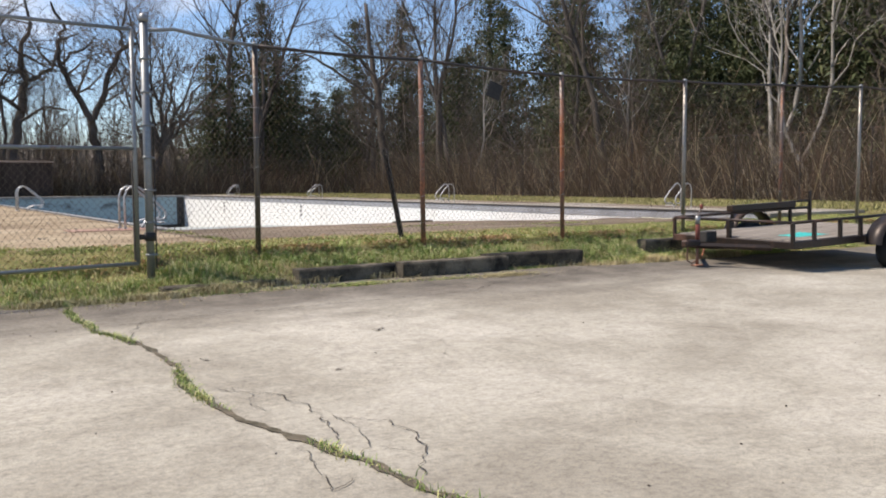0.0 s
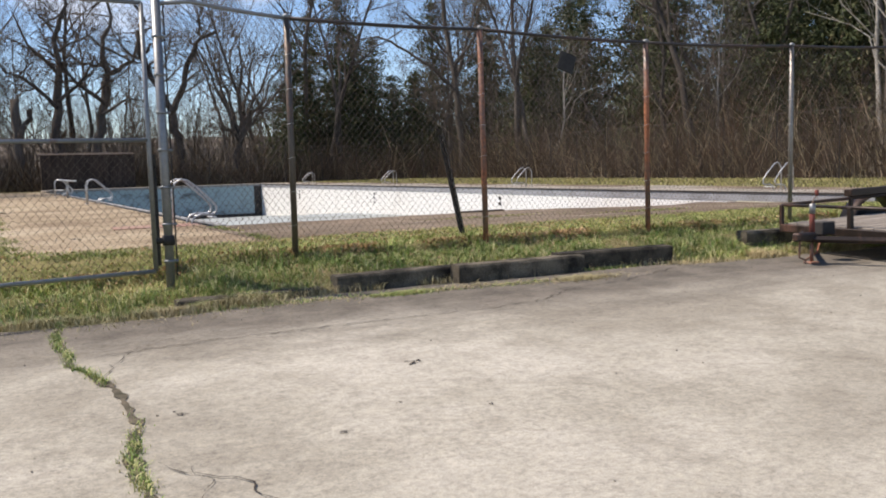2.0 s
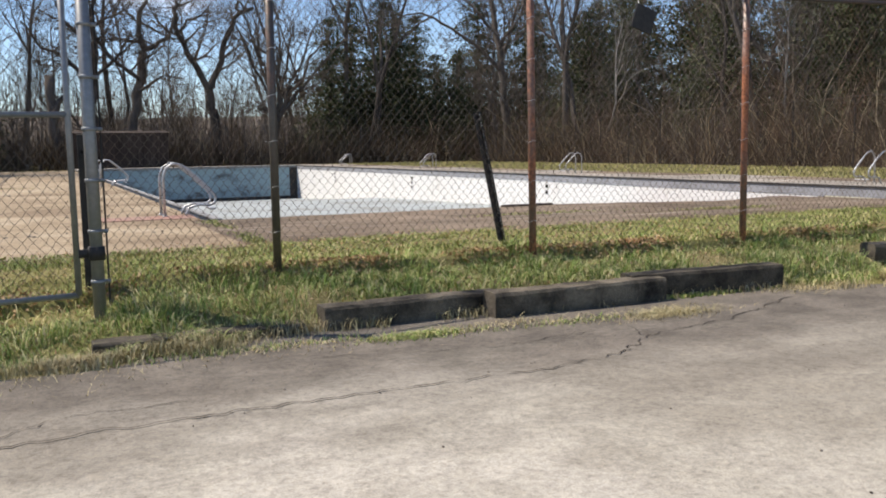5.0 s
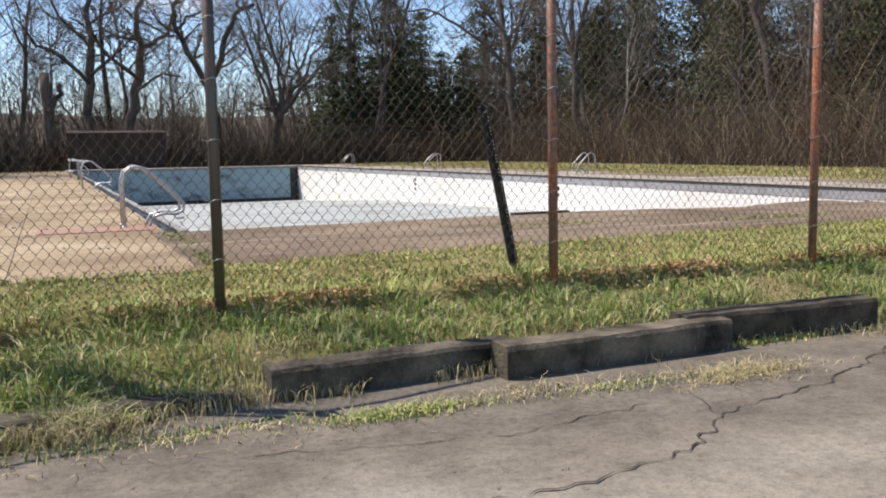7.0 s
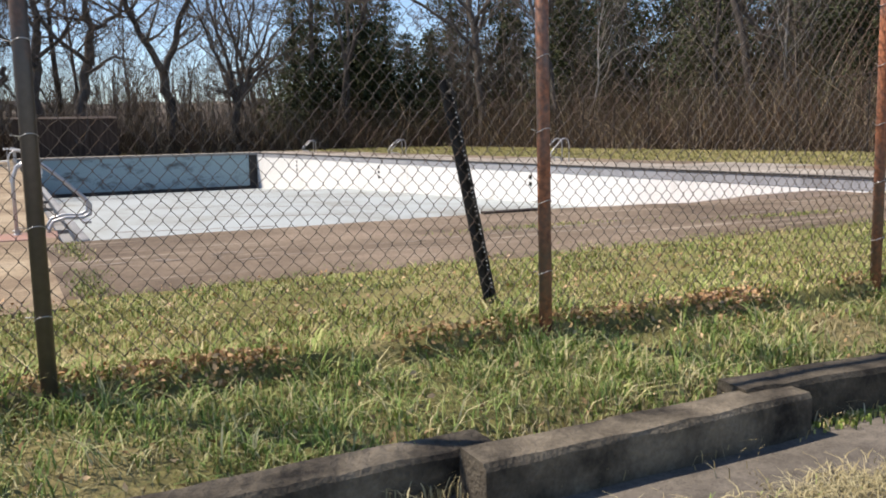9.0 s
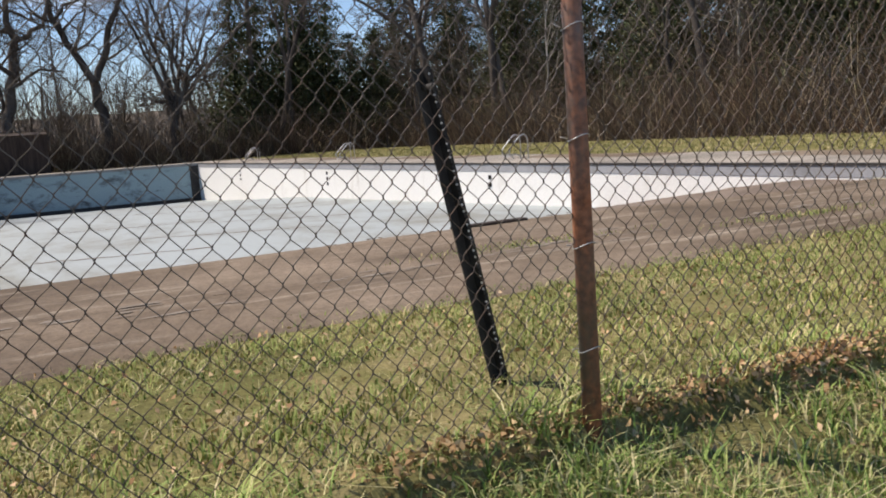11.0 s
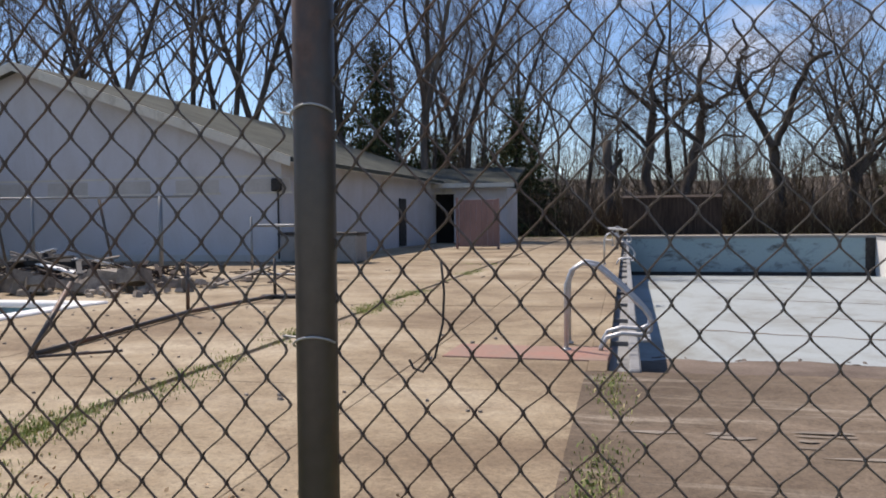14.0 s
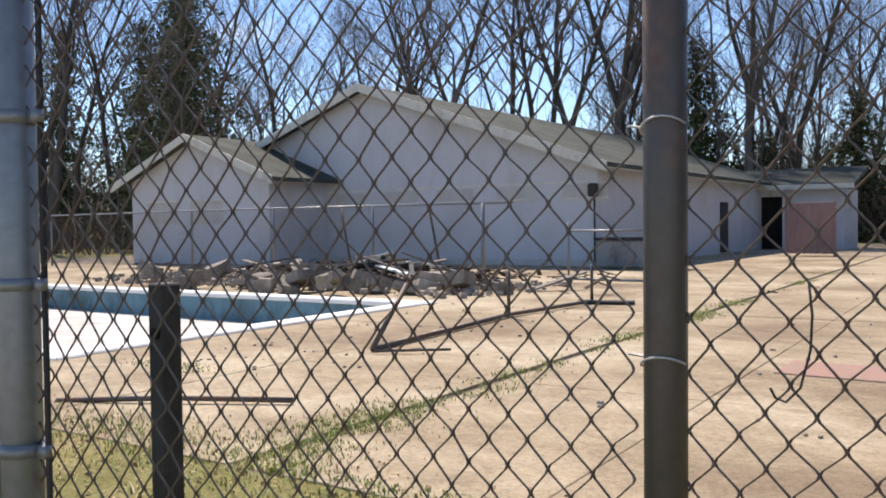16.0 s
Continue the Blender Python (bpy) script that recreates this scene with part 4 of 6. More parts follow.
def limbed_tree(seed, limbs, per=7):
    """A tree from its main limbs (points in x, z and end radii), with side branches grown on them."""
    rng = np.random.default_rng(seed)
    trunk, crown = M(), M()
    for k, (line, r0, r1) in enumerate(limbs):
        pts = []
        for (x0, z0), (x1, z1) in zip(line, line[1:]):
            for i in range(3):
                f = i / 3
                pts.append(Vector((x0 + (x1 - x0) * f + rng.normal(0, 0.09), (0.22 * (-1) ** k) * max(0, z0 - line[0][1]) * 0.6 + rng.normal(0, 0.09), z0 + (z1 - z0) * f)))
        pts.append(Vector((line[-1][0], pts[-1].y, line[-1][1])))
        n = len(pts)
        rs = [r0 + (r1 - r0) * i / (n - 1) for i in range(n)]
        trunk.tube(pts, rs, 8, k == 0)
        if k == 0 or per == 0:
            continue
        for b in range(per):
            i = int(rng.uniform(0.15, 1.0) * (n - 1))
            side = Vector((rng.normal(0, 1), rng.normal(0, 0.7), abs(rng.normal(0.25, 0.4)))).normalized()
            sub = grow(rng, rng.uniform(2.6, 5.2), rs[i] * rng.uniform(0.35, 0.6), 0.6, 0.42, 2, 0.2, (7, 6, 4), (0, 0), 0, (0.5, 0.75))
            q = Vector((0, 0, 1)).rotation_difference(side)
            for level, p2, r2 in sub:
                p2 = [pts[i] + q @ p for p in p2]
                if level == 0:
                    crown.tube(p2, r2, 5, False)
                else:
                    crown.tube(p2, [max(r, 0.012) for r in r2], 3, False)
    return trunk.mesh("trunk", BARK, True), crown.mesh("crown", TWIGS, True)


FORKED = limbed_tree(31, [([(0, -0.3), (0.15, 2.5), (-0.1, 4.6), (-0.25, 6.1)], 0.42, 0.32), ([(-0.25, 5.9), (-1.3, 7.8), (-2.4, 9.9), (-2.7, 11.6), (-2.1, 12.6), (-3.0, 14.5)], 0.26, 0.08), ([(-2.4, 9.9), (-1.6, 11.0), (-0.6, 11.3), (0.2, 12.4)], 0.12, 0.05), ([(-0.2, 6.0), (0.7, 8.0), (1.3, 10.2), (2.2, 11.6), (3.2, 12.0)], 0.26, 0.12), ([(2.2, 11.6), (2.1, 13.0), (2.6, 15.0)], 0.14, 0.05)], 6)
OAK_A = limbed_tree(32, [([(0, -0.3), (0.1, 3.0), (0.2, 6.0), (0.5, 8.5)], 0.38, 0.28), ([(0.5, 8.4), (0.3, 11.0), (1.0, 13.5), (0.4, 16.0)], 0.24, 0.06), ([(0.2, 6.0), (-1.8, 8.2), (-3.0, 8.6), (-4.2, 10.4)], 0.16, 0.05), ([(0.2, 6.5), (2.2, 8.2), (3.0, 10.0)], 0.15, 0.05), ([(0.5, 8.5), (-1.4, 10.6), (-2.4, 13.0)], 0.15, 0.04)], 7)
OAK_B = limbed_tree(33, [([(0, -0.3), (0.2, 3.5), (0.9, 6.5), (1.3, 8.6)], 0.4, 0.28), ([(1.3, 8.5), (0.9, 10.5), (1.6, 12.8), (1.2, 16.0)], 0.25, 0.06), ([(0.9, 6.4), (-1.2, 8.0), (-2.0, 9.8), (-3.4, 10.6)], 0.17, 0.05), ([(1.3, 8.6), (3.0, 9.6), (3.6, 11.6), (5.0, 12.4)], 0.17, 0.05), ([(0.7, 5.6), (2.6, 6.8), (4.0, 6.6)], 0.12, 0.04)], 7)
VASE = limbed_tree(34, [([(0, -0.3), (0.2, 2.0), (0.5, 3.7)], 0.36, 0.3)] + [([(0.5, 3.4), (0.5 + 0.35 * d, 5.8), (0.5 + 0.8 * d, 8.5), (0.5 + 1.25 * d, 12.0 - 0.3 * abs(d))], 0.17, 0.04) for d in (-2.6, -1.2, 0.2, 1.4, 2.6, 3.8, 5.0)], 5)
LEANER = limbed_tree(36, [([(0, -0.3), (-0.25, 4), (-0.6, 8), (-1.2, 12), (-1.7, 17)], 0.42, 0.16), ([(-0.6, 7.6), (-2.4, 9.4), (-4.6, 11.0), (-7.0, 12.3), (-8.6, 12.1)], 0.17, 0.05), ([(-1.0, 10.4), (-3.0, 13), (-5.2, 14.6)], 0.14, 0.04), ([(-0.9, 9.4), (1.0, 12), (1.7, 15.5)], 0.15, 0.05), ([(-0.2, 4.6), (-1.3, 6.0), (-3.2, 7.0)], 0.09, 0.03)], 7)
SNAG = limbed_tree(35, [([(0, -0.3), (0.1, 3.0), (0.0, 6.6)], 0.42, 0.3), ([(0.05, 4.0), (0.9, 5.2), (1.0, 5.9)], 0.2, 0.16)], 0)


def put_tree(v, x, y, s=1.0, turn=0.0, label="bare grey-brown deciduous tree at the wood's edge", tilt=0.0):
    tr, cr = v
    t = thing("bare_tree", label, "tree", "trees round the pool")
    part("trunk", tr, None, t)
    part("crown", cr, None, t)
    t.matrix_basis = pose(x, y, 0.38, tilt, 0, turn) @ Matrix.Diagonal((s, s, s, 1))
    return t


def conifer_mesh(seed, height, base, n_whorl):
    rng = np.random.default_rng(seed)
    trunk = M().tube([(0, 0, -0.2), (0, 0, height * 0.5), (0, 0, height)], [0.2, 0.13, 0.02], 7)
    V, F = [], []
    for i in range(n_whorl):
        f = (i + rng.uniform(0, 1)) / n_whorl
        z = height * (0.06 + 0.94 * f)
        reach = base * (1 - f) ** 0.5 * rng.uniform(0.4, 1.2) + 0.25
        for k in range(11):
            w = rng.uniform(0, 2 * math.pi)
            dx, dy = math.cos(w), math.sin(w)
            nl = int(8 + reach * 8)
            for j in range(nl):
                t = (j + rng.uniform(0.2, 1)) / nl
                c = np.array([dx * reach * t, dy * reach * t, z + reach * (0.3 * t - 0.45 * t * t)]) + rng.normal(0, 0.17, 3)
                s = rng.uniform(0.09, 0.24) * (0.65 + 0.45 * (1 - f))
                a = rng.normal(0, 1, 3)
                a = a / np.linalg.norm(a) * s
                b = np.cross(a, rng.normal(0, 1, 3))
                b = b / np.linalg.norm(b) * s * 0.36
                o = len(V)
                V += [c - a, c + b, c + a - np.array([0, 0, s * 0.5]), c - b]
                F.append((o, o + 1, o + 2, o + 3))
    return trunk.mesh("trunk", BARK, True), fast_mesh("foliage", np.array(V), np.array(F), NEEDLES)


CONIFERS = [conifer_mesh(11, 13, 3.6, 34), conifer_mesh(12, 15, 4.2, 37), conifer_mesh(13, 10, 3.0, 30)]


def put_conifer(v, x, y, s=1.0, turn=0.0, sz=1.0):
    t = thing("evergreen_tree", "dark green conifer standing among bare trees", "tree", "evergreens in the wood")
    part("trunk", v[0], None, t)
    part("foliage", v[1], None, t)
    t.matrix_basis = pose(x, y, 0.38, 0, 0, turn) @ Matrix.Diagonal((s, s, s * sz, 1))


def build_woods():
    rnd = random.Random(7)
    V = VARIANTS
    # the marked trees at the far end of the pool
    put_tree(FORKED, 12.6, 72.0, 1.0, 0, "large crooked oak with a forked dark trunk")
    put_tree(OAK_A, 3.9, 71.5, 1.0, 0, "crooked bare oak behind the pool")
    put_tree(OAK_B, 6.5, 71.5, 1.0, 0, "leaning crooked bare oak behind the pool")
    put_tree(VASE, 17.0, 72.0, 1.0, 0, "bare tree with limbs spreading like a vase")
    put_tree(SNAG, 1.3, 70.5, 1.0, 0, "broken dark tree trunk without a crown")
    put_tree(V[2], 24.3, 71.0, 0.95, 30, "tall straight bare tree before a conifer")
    put_tree(V[6], 26.0, 72.0, 0.95, 40)
    put_tree(V[3], 24.0, 75.0, 1.0, 10)
    put_tree(LEANER, 32.6, 61.5, 0.9, -27, "dark leaning bare tree with one long side limb")
    for x, y, s in ((35.5, 28.0, 1.0), (36.2, 27.2, 0.9), (47, 33.0, 1.1), (36.5, 22.5, 0.9)):
        put_tree(PALE, x, y, s, rnd.uniform(0, 360), "pale-barked crooked bare tree")
    # behind the far end
    for i in range(34):
        put_tree(V[rnd.choice((2, 3, 4, 5, 5, 6))], rnd.uniform(-16, 36), rnd.uniform(75, 98), rnd.uniform(0.75, 1.1), rnd.uniform(0, 360))
    for i in range(24):
        put_tree(V[rnd.choice((4, 5, 5))], rnd.uniform(-14, 34), rnd.uniform(73, 90), rnd.uniform(0.4, 0.65), rnd.uniform(0, 360), "slender bare sapling in the thicket")
    for i in range(16):
        put_tree(V[rnd.choice((4, 5, 5, 6))], rnd.uniform(32.5, 38), rnd.uniform(12, 70), rnd.uniform(0.55, 0.95), rnd.uniform(0, 360), "slender bare tree tangled with vines")
    # behind the right-hand fence
    for i in range(30):
        put_tree(V[rnd.choice((1, 2, 4, 4, 5, 5, 6))], rnd.uniform(33, 52), rnd.uniform(12, 74), rnd.uniform(0.7, 1.05), rnd.uniform(0, 360))
    # behind the bath house
    for i in range(18):
        put_tree(V[rnd.choice((2, 3, 3, 6, 4))], rnd.uniform(-62, -6), rnd.uniform(60, 84), rnd.uniform(0.85, 1.15), rnd.uniform(0, 360), "tall straight bare tree behind the building")
    for i in range(8):
        put_tree(V[rnd.choice((2, 3, 6, 4))], rnd.uniform(-62, -34), rnd.uniform(36, 60), rnd.uniform(0.8, 1.05), rnd.uniform(0, 360), "tall straight bare tree behind the building")
    # deeper woods
    for i in range(3):
        put_tree(V[rnd.choice((2, 3, 4, 5, 6))], rnd.uniform(-50, 50), rnd.uniform(98, 125), rnd.uniform(0.9, 1.2), rnd.uniform(0, 360))
    # crowded along the lot-side fence and behind the building's flank
    for i in range(16):
        put_tree(V[rnd.choice((1, 2, 4, 4, 5, 6))], rnd.uniform(-78, -36), rnd.uniform(38, 84), rnd.uniform(0.85, 1.2), rnd.uniform(0, 360), "tall bare tree in the wood behind the building")
    for i in range(5):
        put_tree(PALE, rnd.uniform(32.5, 36), rnd.uniform(13, 60), rnd.uniform(0.55, 0.95), rnd.uniform(0, 360), "pale-barked crooked bare tree")
    for i in range(11):
        put_tree(V[rnd.choice((2, 4, 6, 2))], rnd.uniform(-24, -6), rnd.uniform(59, 67), rnd.uniform(1.0, 1.25), rnd.uniform(0, 360), "tall thick-trunked bare tree behind the building")
    for i in range(8):
        put_tree(V[rnd.choice((2, 4, 2))], rnd.uniform(-34, -17), rnd.uniform(59, 66), rnd.uniform(1.05, 1.3), rnd.uniform(0, 360), "tall thick-trunked bare tree behind the building")
    C = CONIFERS
    for x, y, k, s, sz in ((22.6, 74.5, 1, 0.9, 0.9), (31.5, 73, 0, 1.0, 0.7), (34, 74, 2, 1.2, 0.8), (33.2, 70.5, 2, 0.9, 0.7), (41, 72, 1, 1.1, 0.8), (27.3, 75, 1, 1.0, 1.15), (-13.5, 64.5, 2, 1.3, 1.0), (36.5, 75, 1, 1.1, 1.0), (41, 74, 1, 1.2, 1.0), (29, 76, 2, 1.3, 1.0), (39, 62, 1, 0.9, 0.8), (36, 56, 0, 1.0, 0.8), (41, 57, 1, 1.0, 1.0), (42, 49, 0, 1.1, 1.0),
                           (37.5, 44, 1, 0.9, 0.8), (43, 42, 0, 1.1, 1.0), (40, 36, 1, 0.95, 1.0), (46, 37, 1, 1.1, 1.1), (39, 31, 0, 1.0, 1.0), (45, 31, 1, 1.1, 1.1), (40, 25, 1, 1.1, 1.0), (45, 25, 1, 1.2, 1.2), (39.5, 19, 1, 1.1, 1.1), (45, 19, 1, 1.2, 1.2), (39, 13.5, 0, 1.1, 1.2), (44, 13, 1, 1.2, 1.2),
                           (47, 48, 1, 1.1, 1.0), (49, 41, 1, 1.2, 1.0), (49, 30, 1, 1.3, 1.2), (36.5, 34, 2, 1.0, 0.9), (50, 22, 1, 1.3, 1.3), (44, 67, 1, 1.0, 0.9), (47, 58, 1, 1.1, 1.0), (32, 79, 1, 1.0, 0.9), (43, 62, 1, 1.2, 1.1), (45.5, 54, 1, 1.3, 1.1), (47, 44, 1, 1.3, 1.1), (44, 36, 0, 1.2, 1.1), (42.5, 28, 0, 1.2, 1.1), (42.5, 21.5, 1, 1.1, 1.1), (25.2, 77, 1, 1.05, 0.95), (-40, 45, 1, 1.25, 1.0), (-45, 49, 0, 1.3, 1.1), (-36.5, 42, 2, 1.0, 1.0), (-54, 52, 1, 1.2, 1.0), (-62, 50, 1, 1.2, 1.0), (-10, 67, 2, 1.0, 0.7), (-5, 70, 2, 1.2, 0.8)):
        put_conifer(C[k], x, y, s, rnd.uniform(0, 360), sz)


build_woods()


def stems(name, mat, spots, seed, label, category, hmin, hmax, r=0.012, bend=0.35):
    """A thicket of thin bent stems at the spots."""
    rng = np.random.default_rng(seed)
    P = np.array(spots, dtype=float)
    n = len(P)
    h = rng.uniform(hmin, hmax, n) * rng.uniform(0.5, 1, n) * np.array([max(0.35, 1 + 1.1 * wob(x, y, 0.35, 14)) for x, y, _ in spots])
    d1 = rng.normal(0, bend, (n, 2)) * h[:, None] * 0.5
    d2 = d1 * 2 + rng.normal(0, bend, (n, 2)) * h[:, None] * 0.5
    rr = r * rng.uniform(0.5, 1.6, n)
    rings = [(P[:, 0], P[:, 1], P[:, 2] - 0.1, rr), (P[:, 0] + d1[:, 0], P[:, 1] + d1[:, 1], P[:, 2] + h * 0.5, rr * 0.8), (P[:, 0] + d2[:, 0], P[:, 1] + d2[:, 1], P[:, 2] + h, rr * 0.35)]
    V = np.zeros((n, 9, 3))
    for i, (x, y, z, q) in enumerate(rings):
        for k in range(3):
            w = 2 * math.pi * k / 3
            V[:, i * 3 + k] = np.stack([x + q * math.cos(w), y + q * math.sin(w), z], 1)
    f = []
    for i in range(2):
        for k in range(3):
            l = (k + 1) % 3
            f.append((i * 3 + k, i * 3 + l, i * 3 + 3 + l, i * 3 + 3 + k))
    F = (np.arange(n)[:, None, None] * 9 + np.array(f)[None]).reshape(-1, 4)
    return tagged(new(name, fast_mesh(name, V.reshape(-1, 3), F, mat)), label, category, "", "stuff")


def build_brush():
    rnd = random.Random(3)
    s = []
    for i in range(7500):
        y = rnd.uniform(9, 66)
        s.append((30.3 + (y - 10) * 0.022 + abs(rnd.gauss(0, 1)) * 1.8, y, 0.38))
    stems("brush", BRUSH, s, 5, "tangled brown brush and vines behind the fence", "brush", 0.6, 5.0, 0.013, 0.55)
    s = []
    for i in range(1300):
        y = rnd.uniform(9, 68)
        s.append((31.2 + (y - 10) * 0.022 + abs(rnd.gauss(0, 1)) * 2.6, y, 0.38))
    stems("vine_tangle", VINE, s, 55, "tall tangle of grey-brown vines and saplings behind the fence", "brush", 2.0, 6.5, 0.014, 0.45)
    s = [(rnd.uniform(-14, 32), 67.3 + abs(rnd.gauss(0, 2.0)), 0.38) for i in range(6500)]
    stems("brush", BRUSH, s, 6, "tangled brown brush behind the pool's far end", "brush", 0.8, 4.4, 0.015, 0.5)
    s = [(rnd.uniform(-75, 60), rnd.uniform(84, 125), 0.3) for i in range(5200)]
    stems("far_thicket", TWIGS, s, 8, "distant grey-brown thicket of saplings", "woods", 3.0, 10.0, 0.04, 0.24)
    s = [(rnd.uniform(48, 85), rnd.uniform(5, 90), 0.3) for i in range(4500)]
    stems("far_thicket", TWIGS, s, 9, "distant grey-brown thicket of saplings", "woods", 4.0, 12.0, 0.035, 0.12)
    s = [(rnd.uniform(-120, 110), rnd.uniform(78, 96), 0.3) for i in range(4200)]
    stems("undergrowth", TWIGS, s, 18, "low brown undergrowth at the foot of the wood", "woods", 1.0, 4.0, 0.05, 0.35)
    s = [(rnd.uniform(-62, -6), rnd.uniform(66, 82), 0.3) for i in range(2300)]
    stems("far_thicket", TWIGS, s, 29, "grey-brown thicket of saplings behind the building", "woods", 4.0, 12.0, 0.045, 0.2)
    s = [(rnd.uniform(-95, -33), rnd.uniform(36, 60), 0.3) for i in range(2600)]
    stems("undergrowth", BRUSH, s, 19, "low brown undergrowth beside the building", "woods", 0.8, 3.4, 0.04, 0.4)
    s = [(rnd.uniform(-90, -34), rnd.uniform(45, 90), 0.3) for i in range(3500)]
    stems("far_thicket", TWIGS, s, 10, "distant grey-brown thicket of saplings", "woods", 3.0, 10.0, 0.03, 0.12)


build_brush()


def build_hill():
    m = M()
    n = 96
    rings = ((118, 0.0), (140, 3.0), (165, 6.5), (200, 9.5), (260, 12.0), (330, 6.0))
    for i in range(n + 1):
        w = math.pi * (-0.15 + 1.3 * i / n)
        for r, h in rings:
            x, y = r * math.cos(w), 20 + r * math.sin(w)
            m.v.append((x, y, 0.2 + h * (1 + 0.35 * wob(x, y, 0.012, 2) + 0.12 * wob(x, y, 0.06, 3)) - (0.6 if h == 0 else 0)))
    k = len(rings)
    for i in range(n):
        for j in range(k - 1):
            o = i * k + j
            m.f.append((o, o + k, o + k + 1, o + 1))
    solid("backdrop_hill", m, LITTER, "low wooded rise brown with fallen leaves", "hill", "structure", True)
    rnd = random.Random(15)
    s = []
    for i in range(3200):
        w, r = math.pi * rnd.uniform(-0.1, 1.1), rnd.uniform(125, 190)
        s.append((r * math.cos(w), 20 + r * math.sin(w), (r - 120) * 0.1))
    stems("far_thicket", TWIGS, s, 28, "distant grey-brown thicket on the rise", "woods", 6.0, 15.0, 0.09, 0.1)


build_hill()


# ---- grass ----
def blades(name, mat, xy, seed, label, hmin, hmax, w=0.006, flop=0.5, zf=gz, clump=0.0):
    rng = np.random.default_rng(seed)
    P = np.array(xy, dtype=float)
    n = len(P)
    z = np.array([zf(x, y) for x, y in P])
    h = rng.uniform(hmin, hmax, n)
    if clump:
        h *= np.clip([1 + clump * (1.6 * wob(x, y, 3.2, 7) + 1.2 * wob(x, y, 9.0, 8)) for x, y in P], 0.25, 2.2)
    a = rng.uniform(0, 2 * math.pi, n)
    dx, dy = np.cos(a), np.sin(a)
    fl = rng.uniform(0.1, 1.0, n) * flop * h
    ww = w * rng.uniform(0.6, 1.4, n)
    b = a + math.pi / 2 + rng.normal(0, 0.5, n)
    bx, by = np.cos(b) * ww, np.sin(b) * ww
    V = np.zeros((n, 6, 3))
    V[:, 0] = np.stack([P[:, 0] - bx, P[:, 1] - by, z - 0.02], 1)
    V[:, 1] = np.stack([P[:, 0] + bx, P[:, 1] + by, z - 0.02], 1)
    mx, my = P[:, 0] + dx * fl * 0.35, P[:, 1] + dy * fl * 0.35
    V[:, 2] = np.stack([mx + bx * 0.8, my + by * 0.8, z + h * 0.6], 1)
    V[:, 3] = np.stack([mx - bx * 0.8, my - by * 0.8, z + h * 0.6], 1)
    tx, ty = P[:, 0] + dx * fl, P[:, 1] + dy * fl
    V[:, 4] = np.stack([tx + bx * 0.15, ty + by * 0.15, z + h * (1 - 0.25 * rng.uniform(0, 1, n))], 1)
    V[:, 5] = np.stack([tx - bx * 0.15, ty - by * 0.15, V[:, 4, 2]], 1)
    F = (np.arange(n)[:, None, None] * 6 + np.array([(0, 1, 2, 3), (3, 2, 4, 5)])[None]).reshape(-1, 4)
    return tagged(new(name, fast_mesh(name, V.reshape(-1, 3), F, mat)), label, "grass", "", "stuff")


def gz_deck(x, y):
    return DECK + 0.005


